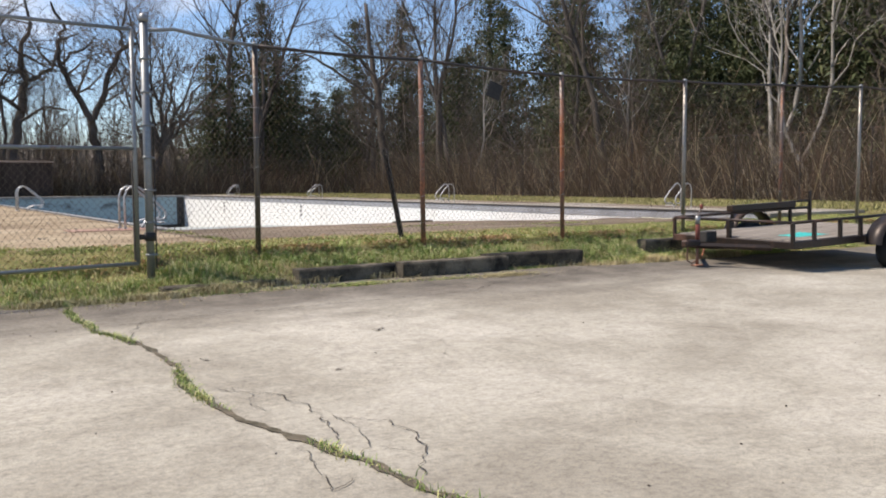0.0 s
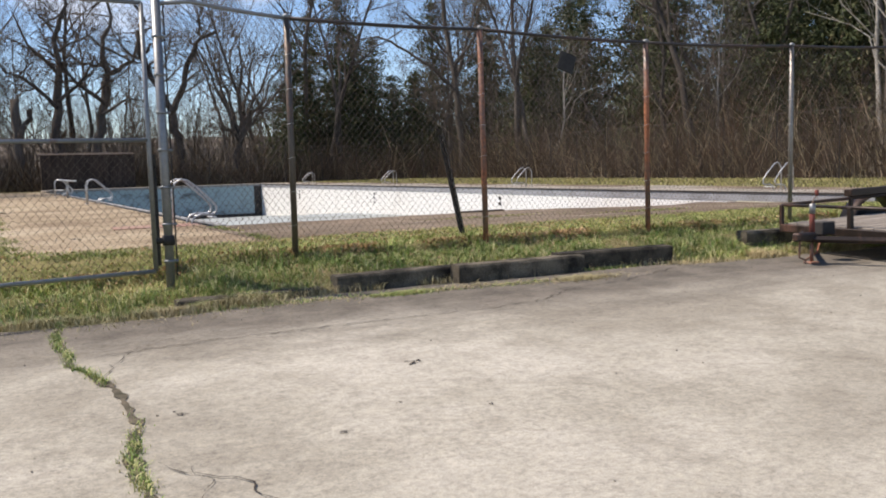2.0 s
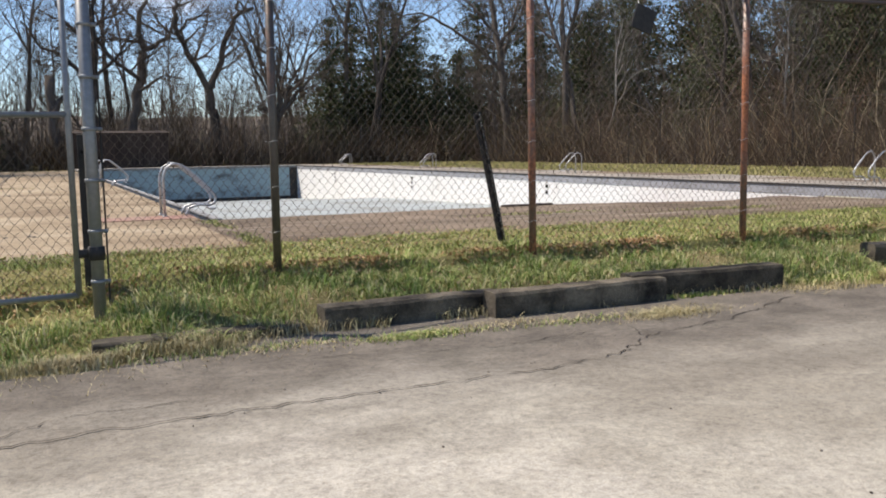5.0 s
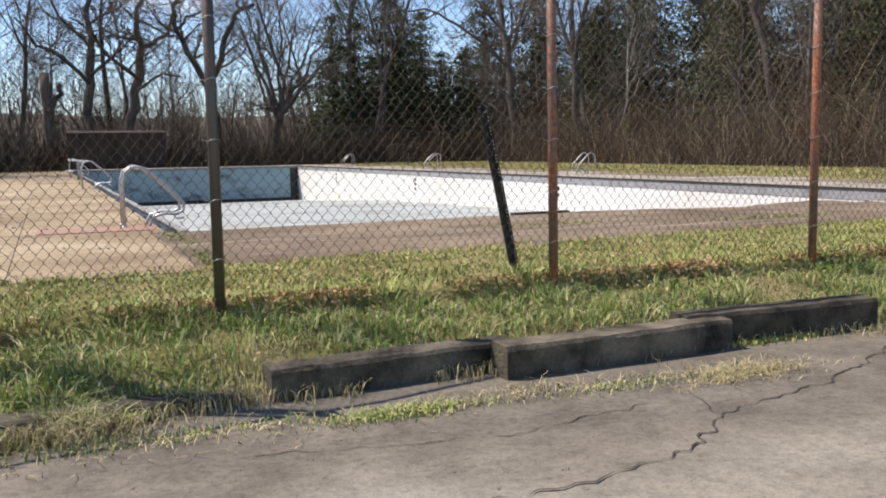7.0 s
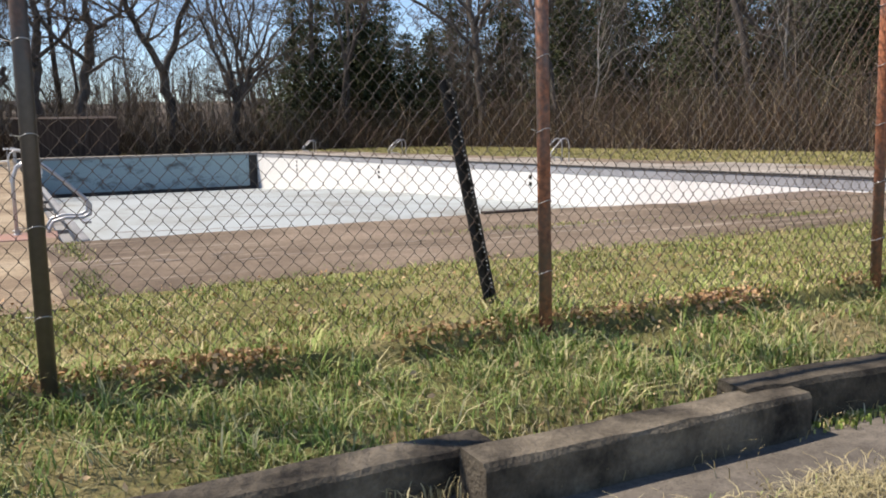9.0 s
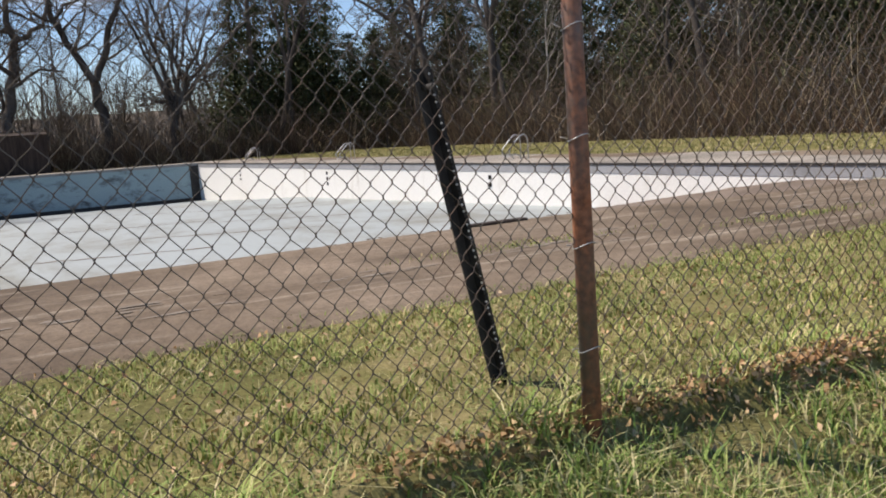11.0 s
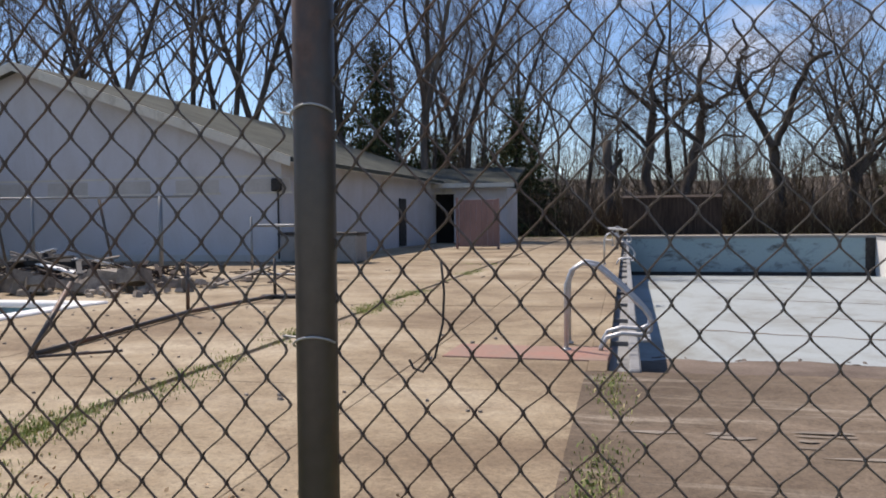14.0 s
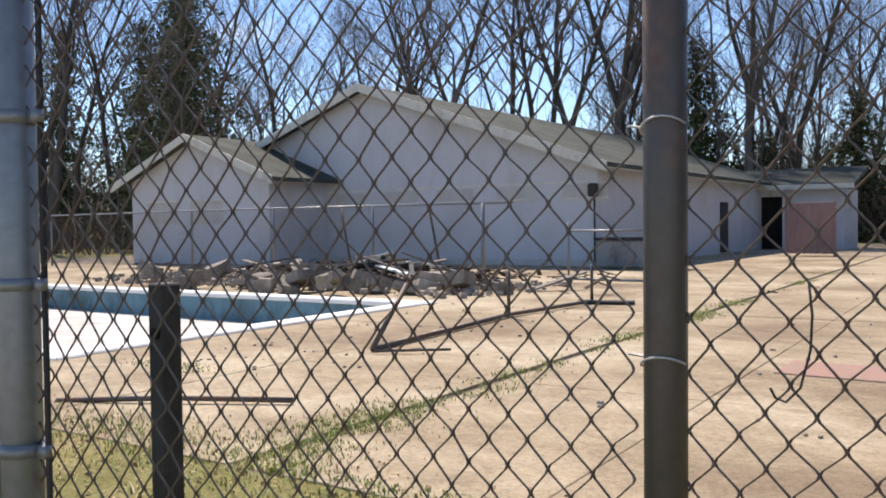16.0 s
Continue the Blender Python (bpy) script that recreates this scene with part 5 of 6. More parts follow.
def build_grass():
    rng = np.random.default_rng(12)
    tall, lawn, straw, leaves = [], [], [], []
    while len(tall) < 66000:
        x, y = rng.uniform(-2.5, 20), rng.uniform(10.0, 11.75)
        if y < lot_edge(x) - 0.02 + (0.1 if 4.4 < x < 9 else 0):
            continue
        c = wob(x, y, 1.4, 31)
        if rng.uniform(-0.5, 0.5) < 1.5 * c + 0.2:
            tall.append((x, y))
    while len(lawn) < 84000:
        x, y = rng.uniform(-3, 20.5), rng.uniform(11.5, 14.4)
        if y > (14.0 if x > 4.6 else 13.45) + 0.04 * (x - 4.6) + 0.3 * wob(x, 0, 1.3, 2) + 0.12 * wob(x, 0, 5, 2) + rng.normal(0, 0.05):
            continue
        if x < 1.8 and rng.uniform() > 0.35:
            continue
        if rng.uniform(-0.6, 0.5) < 0.7 * wob(x, y, 1.1, 41) + 0.4:
            lawn.append((x, y))
    while len(straw) < 20000:
        x = rng.uniform(-1, 12)
        y = lot_edge(x) + rng.normal(0.02, 0.12)
        if 4.0 < x < 9.2 and rng.uniform() < 0.7:
            continue
        if wob(x, y, 2.0, 51) + rng.uniform(-0.3, 0.3) > 0.0:
            straw.append((x, y))
    blades("tall_grass", BLADES, tall, 1, "rough green grass along the fence foot", 0.025, 0.1, 0.0036, 2.1, gz, 0.9)
    blades("lawn", LAWN, lawn, 2, "short yellow-green lawn beyond the fence", 0.012, 0.045, 0.0038, 2.2, gz, 0.7)
    blades("dry_grass", STRAW, straw, 3, "dry straw-coloured grass on the lot edge", 0.02, 0.09, 0.003, 1.6)
    thatch = []
    while len(thatch) < 14000:
        x, y = rng.uniform(-2.5, 16), rng.uniform(10.2, 13.6)
        if y > lot_edge(x) + 0.05 and wob(x, y, 1.9, 57) + rng.uniform(-0.35, 0.25) > 0.0:
            thatch.append((x, y))
    blades("thatch", STRAW, thatch, 9, "flattened dry thatch lying in the grass", 0.015, 0.05, 0.003, 4.0)
    # tufts in the lot's edge and in the cracks
    tuft = []
    for cx, cy, sx, sy, n in ((5.05, 9.85, 0.2, 0.05, 1500), (3.9, 9.95, 0.5, 0.05, 500), (6.3, 9.8, 0.3, 0.05, 350)):
        tuft += [(cx + sx * rng.normal(), cy + sy * rng.normal()) for _ in range(n)]
    for (x0, y0), (x1, y1) in zip(BIG_CRACK, BIG_CRACK[1:]):
        n = int(800 * math.hypot(x1 - x0, y1 - y0))
        for _ in range(n):
            f = rng.uniform()
            x, y = x0 + (x1 - x0) * f, y0 + (y1 - y0) * f
            x += 0.035 * wob(x, y, 4.0, 11) + rng.normal(0, 0.022)
            if wob(x, y, 1.6, 61) + (0.35 if 5.8 < y < 7.2 or y > 8.5 else 0.12) > rng.uniform(-0.1, 0.5):
                tuft.append((x, y + rng.normal(0, 0.02)))
    blades("crack_grass", BLADES, tuft, 4, "small green tufts growing in the cracks", 0.01, 0.045, 0.003, 1.8)
    st = []
    for cx, cy, sx, sy, n in ((7.1, 9.74, 0.24, 0.08, 1500), (5.7, 9.9, 0.4, 0.07, 500), (4.0, 9.95, 0.5, 0.12, 400), (8.9, 10.1, 0.2, 0.1, 400), (2.2, 9.9, 0.5, 0.2, 900)):
        st += [(cx + sx * rng.normal(), cy + sy * rng.normal()) for _ in range(n)]
    blades("dry_tufts", STRAW, st, 5, "pale dry tufts on the asphalt", 0.012, 0.05, 0.0024, 4.0)
    # strips in the deck joints
    sg = []
    for _ in range(19000):
        y = 13.9 + 22 * rng.uniform() ** 1.7
        x = -0.5 + rng.normal(0, 0.14 + 0.1 * max(0, (17 - y) / 3))
        if wob(x, y, 0.9, 71) + 0.5 * wob(x, y, 3.5, 72) + rng.uniform(-0.3, 0.3) > 0.02 + 0.025 * (y - 14):
            sg.append(on_deck(x, y))
    for _ in range(1500):
        y = 14.3 + 3.3 * rng.uniform()
        x = 2.92 + rng.normal(0, 0.07)
        if wob(x, y, 1.3, 81) + rng.uniform(-0.3, 0.3) > -0.1:
            sg.append(on_deck(x, y))
    for cx, cy, sx, sy, n in ((0.1, 13.5, 0.6, 0.2, 900), (-2.5, 13.3, 1.6, 0.1, 700), (2.6, 13.4, 1.2, 0.08, 800), (-1.8, 15.2, 0.3, 0.1, 500), (9.4, 15.7, 0.6, 0.12, 500), (12.4, 15.1, 0.5, 0.1, 400), (-4.5, 33, 0.6, 0.3, 300), (0.2, 33.0, 0.8, 0.3, 300)):
        sg += [(cx + sx * rng.normal(), cy + sy * rng.normal()) for _ in range(n)]
    blades("joint_grass", LAWN, sg, 6, "grass growing in the deck joints", 0.008, 0.03, 0.0042, 2.4, gz_deck)
    # far lawn beyond the pool
    fl = [on_deck(rng.uniform(20.05, 29), rng.uniform(11, 66)) for _ in range(14000)]
    blades("far_lawn", FAR_GRASS, fl, 7, "olive grass before the far fence", 0.03, 0.11, 0.014, 1.0)


build_grass()


# ---- deck slabs ----
def build_deck():
    deck = thing("pavement_deck", "concrete pool deck of large stained slabs", "pavement", "", "structure")
    deck.matrix_basis = SKEW
    base = M()
    holes = [(PX0 - 0.42, PX1 + 0.25, DY0, PY0 - 0.3), (PX0 - 0.42, PX1 + 0.25, PY0 - 0.3, PY1 + 0.3), (QX0 - 0.25, QX1 + 0.25, QY0 - 0.25, QY1 + 0.25)]
    xs = sorted([DX0, DX1] + [h[0] for h in holes] + [h[1] for h in holes])
    ys = sorted([DY0, DY1] + [h[2] for h in holes] + [h[3] for h in holes])
    for xa, xb in zip(xs, xs[1:]):
        for ya, yb in zip(ys, ys[1:]):
            cx, cy = (xa + xb) / 2, (ya + yb) / 2
            if any(h[0] < cx < h[1] and h[2] < cy < h[3] for h in holes):
                continue
            base.poly((xa, ya, DECK - 0.03), (xb, ya, DECK - 0.03), (xb, yb, DECK - 0.03), (xa, yb, DECK - 0.03))
    part("joint_bed", base, JOINT, deck, "sandy soil in the joints")
    rnd = random.Random(5)

    def slab(x0, x1, y0, y1, mat, lift=0.0):
        g = 0.003
        c = ((x0 + x1) / 2, (y0 + y1) / 2, DECK - 0.05 + lift + rnd.uniform(-0.006, 0.002))
        part("slab", M().bevel_box(c, (x1 - x0 - 2 * g, y1 - y0 - 2 * g, 0.1), 0.005), mat, deck)

    # brown apron between lawn and pool
    m = M()
    nx, ny = 44, 16
    for i in range(nx + 1):
        x = PX0 - 0.43 + (PX1 - 0.02 - PX0 + 0.43) * i / nx
        for j in range(ny + 1):
            y0 = 14.15 + 0.25 * wob(x, 0, 0.9, 17) + 0.08 * wob(x, 0, 4.0, 18)
            y = y0 + (PY0 + 0.03 - y0) * j / ny
            u, v = min(1, max(0, (x - 8.5) / 6)), min(1, max(0, (y - 14.6) / 2.2))
            z = DECK - 0.1 * u * u * (3 - 2 * u) * v + 0.008 * wob(x, y, 1.5, 6) - (0.09 if j == 0 else 0.02 if j == 1 else 0)
            m.v.append((x, y, z))
        m.v.append((x, PY0 + 0.06, -0.4))
    k = ny + 2
    for i in range(nx):
        for j in range(ny + 1):
            o = i * k + j
            m.f.append((o, o + k, o + k + 1, o + 1))
    part("apron", m, DECK_BROWN, deck, "brown worn concrete apron sloping to the shallow end", True)
    m = M()
    for i in range(96):
        if i < 60:
            x, y = rnd.uniform(3.0, 15.2), 15.72 + rnd.gauss(0, 0.16)
            z = DECK - 0.1 * min(1, max(0, (x - 8.5) / 6)) ** 2 * min(1, max(0, (y - 14.6) / 2.2)) + 0.006
            lx, ly = rnd.uniform(0.05, 0.3), rnd.uniform(0.015, 0.045)
        else:
            x, y = rnd.uniform(4.2, 13.5), 19.4 + rnd.gauss(0, 0.7)
            z = floor_z(y) + 0.085
            lx, ly = rnd.uniform(0.06, 0.32), rnd.uniform(0.03, 0.1)
        n = 9
        m.poly(*[(x + lx * rnd.uniform(0.5, 1.1) * math.cos(2 * math.pi * k / n), y + ly * rnd.uniform(0.4, 1.2) * math.sin(2 * math.pi * k / n), z) for k in range(n)])
    tagged(part("worn_patches", m, WORN, deck, "pale worn patches and paint flakes"), kind="stuff")
    rise = LIP - DECK - 0.02
    slab(PX1 + 0.27, 20.0, 13.9, 16.35, DECK_GREY, rise)
    # long side beyond the pool
    for j in range(1, 17):
        a = 13.35 + j * 3.0
        slab(PX1 + 0.27, 18.3, a, a + 3.0, DECK_GREY, rise)
        slab(18.3, 20.0, a, a + 3.0, DECK_BROWN if j % 3 else DECK_GREY, rise)
    # far end
    for i in range(5):
        slab(2.7 + i * 3.46, 6.16 + i * 3.46, PY1 + 0.3, 61.4, DECK_GREY, rise)
        slab(2.7 + i * 3.46, 6.16 + i * 3.46, 61.4, 64.0, DECK_GREY, rise)
    # tan deck on the building side
    for j in range(17):
        y0 = 13.9 + j * 2.95
        for a, b in ((-0.47, 1.2), (1.2, PX0 - 0.42), (-2.75, -0.58), (-4.93, -2.75)):
            slab(a, b, y0, y0 + 2.95, DECK_TAN)
        if y0 > QY1 + 3:
            for i in range(5):
                slab(-4.93 - (i + 1) * 3.2, -4.93 - i * 3.2, y0, y0 + 2.95, DECK_TAN)
    for i in range(5):
        slab(-4.93 - (i + 1) * 3.2, -4.93 - i * 3.2, QY1 + 0.25, 25.7, DECK_TAN)
        slab(-4.93 - (i + 1) * 3.2, -4.93 - i * 3.2, 13.9, QY0 - 0.25, DECK_TAN)
    for i in range(4):
        slab(-22.0 - (i + 1) * 3, -22.0 - i * 3, 13.9, 31.0, DECK_TAN)
    slab(-22.0, QX0 - 0.25, 13.9, 23.0, DECK_TAN)
    slab(-22.0, -20.93, 23.0, 34.0, DECK_TAN)


build_deck()


# ---- wheel stops ----
def kerb(x0, y0, x1, y1, z, h=0.19, d=0.2, roll=0.0, label="weathered concrete wheel stop with chipped edges"):
    L = math.hypot(x1 - x0, y1 - y0)
    a = math.atan2(y1 - y0, x1 - x0)
    ob = thing("wheel_stop", label, "wheel stop", "wheel stops along the lot edge")
    m = M()
    n = 14
    prof = [(-0.5, 0.0), (-0.5, 0.86), (-0.42, 0.985), (0.42, 1.0), (0.5, 0.86), (0.5, 0.0)]
    rnd = random.Random(int(x0 * 100))
    for i in range(n + 1):
        s = L * i / n
        for j, (py, pz) in enumerate(prof):
            wear = 0.005 * wob(s + x0, j, 5.0, 4) + rnd.uniform(-0.004, 0.004)
            m.v.append((s, py * d + wear, pz * h + (wear if pz > 0.5 else -0.06)))
    k = len(prof)
    for i in range(n):
        for j in range(k - 1):
            o = i * k + j
            m.f.append((o, o + 1, o + k + 1, o + k))
    m.f.append(tuple(range(k - 1, -1, -1)))
    m.f.append(tuple(n * k + j for j in range(k)))
    part("body", m, KERB, ob)
    ob.matrix_basis = pose(x0, y0, z, math.degrees(roll), 0, math.degrees(a))
    return ob


kerb(4.49, 10.46, 5.98, 10.53, 0.095, 0.165)
kerb(5.80, 10.27, 7.48, 10.34, 0.095, 0.195)
kerb(7.22, 10.46, 8.86, 10.4, 0.10, 0.21)
kerb(10.45, 10.75, 12.1, 10.7, 0.13, 0.24)
kerb(2.9, 10.42, 4.35, 10.48, 0.055, 0.1, 0.18, 0, "sunken concrete wheel stop half buried in grass")


# ---- leaning sign post, stub post, plate ----
def channel(m, p0, p1, w=0.058, d=0.026, t=0.006):
    """A perforated hat channel from p0 to p1."""
    p0, p1 = Vector(p0), Vector(p1)
    ax = (p1 - p0).normalized()
    side = Vector((1, 0, 0))
    side = (side - ax * side.dot(ax)).normalized()
    out = ax.cross(side)
    prof = [(-w / 2, 0), (-w / 3.2, 0), (-w / 5, d), (w / 5, d), (w / 3.2, 0), (w / 2, 0), (w / 2, t), (w / 2.6, t), (w / 4.2, d + t), (-w / 4.2, d + t), (-w / 2.6, t), (-w / 2, t)]
    o = len(m.v)
    for p in (p0, p1):
        m.v += [tuple(p + side * a + out * b) for a, b in prof]
    n = len(prof)
    for i in range(n):
        j = (i + 1) % n
        m.f.append((o + i, o + j, o + n + j, o + n + i))
    return side, out, ax


def build_posts():
    lp = thing("sign_post", "leaning black perforated steel sign post", "sign post")
    a, b = (6.87, 12.1, 0.36), (6.572, 12.1, 1.775)
    m = M()
    channel(m, a, b, 0.085, 0.035)
    part("channel", m, BLACK_STEEL, lp)
    va, vb = Vector(a), Vector(b)
    ax = (vb - va).normalized()
    for i in range(46):
        p = va + ax * (0.16 + i * 0.028)
        hole = M().tube([tuple(p + Vector((0.002, -0.052, 0))), tuple(p + Vector((0.002, -0.047, 0)))], 0.0045, 6)
        part("hole", hole, BRIGHT if i % 4 else DARK, lp)
    part("bolt", M().tube([(6.585, 12.03, 1.7), (6.585, 12.11, 1.7)], 0.012, 8), BLACK_STEEL, lp)
    sp = thing("stub_post", "short black square steel post behind the fence", "post")
    part("tube", M().bevel_box((2.915, 11.64, 0.907), (0.064, 0.064, 1.32), 0.005), BLACK_STEEL, sp)
    part("hole", M().tube([(2.92, 11.6, 1.43), (2.92, 11.611, 1.43)], 0.016, 12), DARK, sp)
    bar = thing("steel_bar", "rusty steel bar lying at the deck's edge", "bar")
    part("rod", M().tube([(-1.2, 13.7, 0.43), (-0.4, 14.15, 0.46), (0.4, 14.6, 0.45)], 0.022, 6), P1_STEEL, bar, "", True)
    pl = thing("plate", "small black square plate hung askew on the fence", "sign")
    part("panel", M().bevel_box((0, 0, 0), (0.25, 0.018, 0.24), 0.004), BLACK_STEEL, pl)
    part("wire_loop", M().tube([(-0.1, 0, 0.11), (-0.1, 0.03, 0.16), (-0.07, 0.04, 0.12)], 0.003, 5), BRIGHT, pl)
    pl.matrix_basis = pose(8.1, 11.46, 2.66, 0, 18, 0)
    # loose cord hanging on the wire
    cd = thing("cord", "thin dark cord dangling from the fence wire", "cord")
    part("strand", M().tube([(4.625, 11.47, 1.63), (4.63, 11.47, 1.58), (4.628, 11.468, 1.53), (4.615, 11.465, 1.475), (4.595, 11.465, 1.452), (4.58, 11.465, 1.457), (4.572, 11.468, 1.47)], 0.002, 6), BLACK_STEEL, cd, "", True)


build_posts()


# ---- ladders ----
def ladder(x, y, face, label):
    """Grab-rail ladder; face +1 leads down towards +x, -1 towards -x."""
    ob = thing("pool_ladder", label, "pool ladder", "ladders round the pool")
    for i, dy in enumerate((-0.22, 0.22)):
        pts = [(-0.62, dy, 0.0), (-0.62, dy, 0.62), (-0.57, dy, 0.76), (-0.46, dy, 0.83), (-0.33, dy, 0.80), (-0.12, dy, 0.62), (0.10, dy, 0.40), (0.17, dy, 0.30), (0.16, dy, 0.2), (0.08, dy, 0.16), (-0.1, dy, 0.17), (-0.24, dy, 0.13), (-0.29, dy, 0.04), (-0.30, dy, 0.0)]
        part("rail", M().tube(pts, 0.022, 10), CHROME, ob, "bent stainless grab rail", True)
        part("flange", M().tube([(-0.62, dy, 0.0), (-0.62, dy, 0.02)], 0.045, 12), CHROME, ob, "", True)
    part("tread", M().bevel_box((0.12, 0, 0.1), (0.1, 0.42, 0.03), 0.008), CHROME, ob)
    k = 1.0 if face > 0 else 0.86
    ob.matrix_basis = SKEW @ pose(x, y, (DECK if face > 0 else LIP - 0.02) + 0.004, 0, 0, 0 if face > 0 else 180) @ Matrix.Diagonal((k, k, k, 1))
    return ob


for y in (19.0, 33.6, 48.0):
    ladder(3.1, y, 1, "stainless pool ladder with curved grab rails")
for y in (18.15, 30.2, 42.4, 54.6):
    ladder(17.5, y, -1, "stainless pool ladder on the far side")


def build_block():
    b = thing("starting_block", "worn white starting block on a steel pedestal", "starting block")
    part("pedestal", M().tube([(2.72, 44.0, DECK), (2.72, 44.0, DECK + 0.75)], 0.06, 10), CHROME, b, "", True)
    part("platform", M().bevel_box((2.72, 44.0, DECK + 0.78), (0.75, 0.55, 0.07), 0.02, Matrix.Rotation(0.1, 3, "Y")), POOL_WHITE, b)
    part("step", M().bevel_box((2.38, 44.0, DECK + 0.36), (0.3, 0.4, 0.05), 0.015), POOL_WHITE, b)
    b.matrix_basis = SKEW


build_block()
solid("deck_patch", M().bevel_box((3.75, 18.1, DECK - 0.03), (1.5, 0.75, 0.08), 0.006), TERRACOTTA, "red-stained concrete patch beside the ladder", "pavement", "structure")
st = thing("plank", "dark weathered plank lying by the pool edge", "plank")
part("board", M().bevel_box((10.05, 17.42, DECK + 0.0), (1.0, 0.12, 0.06), 0.01, Matrix.Rotation(0.03, 3, "Z")), SHED_WOOD, st)


def build_shed():
    sh = thing("shed", "low dark brown wooden shed at the pool's far end", "shed")
    x0, x1, y0, y1, z0, z1 = 2.6, 8.5, 64.7, 66.5, 0.38, 2.75
    n = 27
    for i in range(n):
        a = x0 + (x1 - x0) * i / n
        part("board", M().bevel_box((a + 0.11, y0 + 0.004 * (i % 3), (z0 + z1) / 2), (0.213, 0.035, z1 - z0), 0.006), SHED_WOOD, sh)
    part("side_wall", M().span(x0, x0 + 0.05, y0 + 0.03, y1, z0, z1), SHED_WOOD, sh)
    part("side_wall", M().span(x1 - 0.05, x1, y0 + 0.03, y1, z0, z1), SHED_WOOD, sh)
    part("back_wall", M().span(x0 + 0.05, x1 - 0.05, y1 - 0.05, y1, z0, z1), SHED_WOOD, sh)
    part("roof", M().bevel_box(((x0 + x1) / 2, (y0 + y1) / 2, z1 + 0.13), (x1 - x0 + 0.12, y1 - y0 + 0.2, 0.07), 0.01, Matrix.Rotation(0.09, 3, "X")), SHED_WOOD, sh, "dark sheet roof")


build_shed()


# ---- toppled railing, low fence, gate frame ----
def build_rails():
    r = thing("toppled_railing", "rusted pipe railing collapsed on the deck", "railing")
    a, b, c = Vector((-0.78, 16.9, DECK + 0.03)), Vector((-1.26, 20.45, DECK + 0.04)), Vector((-1.1, 22.8, DECK + 0.05))
    part("bottom_rail", M().tube([a, b, c], 0.03, 8), P1_STEEL, r, "", True)
    part("post", M().tube([a, a + Vector((-0.12, 0.75, 0.62))], 0.028, 8), P1_STEEL, r, "tilted rusty post", True)
    part("post", M().tube([b, b + Vector((0, 0, 0.62))], 0.026, 8), P1_STEEL, r, "", True)
    part("post", M().tube([c, c + Vector((0, 0, 0.6))], 0.026, 8), P1_STEEL, r, "", True)
    part("brace", M().tube([a + Vector((0.1, -0.1, 0)), a + Vector((0.75, 0.35, 0.01))], 0.015, 6), P1_STEEL, r)
    part("base_plate", M().bevel_box((-0.9, 22.9, DECK + 0.03), (0.9, 0.25, 0.06), 0.01, Matrix.Rotation(0.3, 3, "Z")), BLACK_STEEL, r)
    g = thing("pipe_gate", "small empty pipe gate standing on the deck", "gate")
    for p, q in (((-3.8, 27.3, DECK), (-3.8, 27.3, DECK + 1.35)), ((-3.8, 27.3, DECK + 0.08), (-2.0, 27.3, DECK + 0.08)), ((-3.8, 27.3, DECK + 1.15), (-2.0, 27.3, DECK + 1.15)), ((-2.0, 27.3, DECK), (-2.0, 27.3, DECK + 1.2))):
        part("bar", M().tube([p, q], 0.028, 8), GALV, g, "", True)
    f = thing("low_fence", "sagging chain-link fence in front of the building", "fence")
    xs = [-6.25, -9.73, -13.5, -17.2, -25.3, -31.0]
    for i, x in enumerate(xs):
        part("post", M().tube([(x, 27.6, DECK - 0.02), (x, 27.6, DECK + 1.85)], 0.035 if i else 0.05, 8), GALV, f, "", True)
    for x in (-7.6, -10.6):
        part("leaning_post", M().tube([(x, 27.75, DECK), (x - 0.35, 27.7, DECK + 1.8)], 0.035, 8), P1_STEEL, f, "", True)
    part("top_rail", M().tube([(-5.4, 27.6, DECK + 1.83), (-13.5, 27.6, DECK + 1.87), (-31, 27.6, DECK + 1.85)], 0.026, 8), GALV, f, "", True)
    for i, (p, q) in enumerate(zip(xs, xs[1:])):
        part("wire_mesh", wire_mesh("wire_mesh", (p, 27.6), (q, 27.6), DECK + 0.05, DECK + 0.05, DECK + 1.83, DECK + 1.83, WIRE, 0.09, 0.002, 3, 0.006, 90 + i), None, f)


build_rails()


def build_panel():
    p = thing("board_panel", "faded maroon board screen before the annex door", "screen")
    for i in range(2, 9):
        part("board", M().bevel_box((-3.4 + i * 0.235, 44.0, DECK + 1.05), (0.225, 0.04, 1.9), 0.008), MAROON, p)
    part("post", M().bevel_box((-3.12, 43.97, DECK + 1.05), (0.1, 0.1, 2.1), 0.01), MAROON, p)
    part("post", M().bevel_box((-1.42, 43.97, DECK + 1.02), (0.1, 0.1, 2.04), 0.01), MAROON, p)
    b = thing("storage_bin", "long dark grey bin against the white wall", "bin")
    part("body", M().bevel_box((-4.7, 33.6, DECK + 0.42), (2.4, 0.9, 0.82), 0.05), POOL_BAND, b)
    part("lid", M().bevel_box((-4.7, 33.6, DECK + 0.86), (2.5, 1.0, 0.07), 0.02), BLACK_STEEL, b)
    d = thing("side_door", "narrow dark door on the white side wall", "door")
    part("leaf", M().bevel_box((-6.16, 46.3, DECK + 1.1), (0.06, 0.95, 2.1), 0.01), BLACK_STEEL, d)
    part("handle", M().tube([(-6.1, 46.6, DECK + 1.0), (-6.08, 46.6, DECK + 1.1)], 0.02, 6), GALV, d)


build_panel()


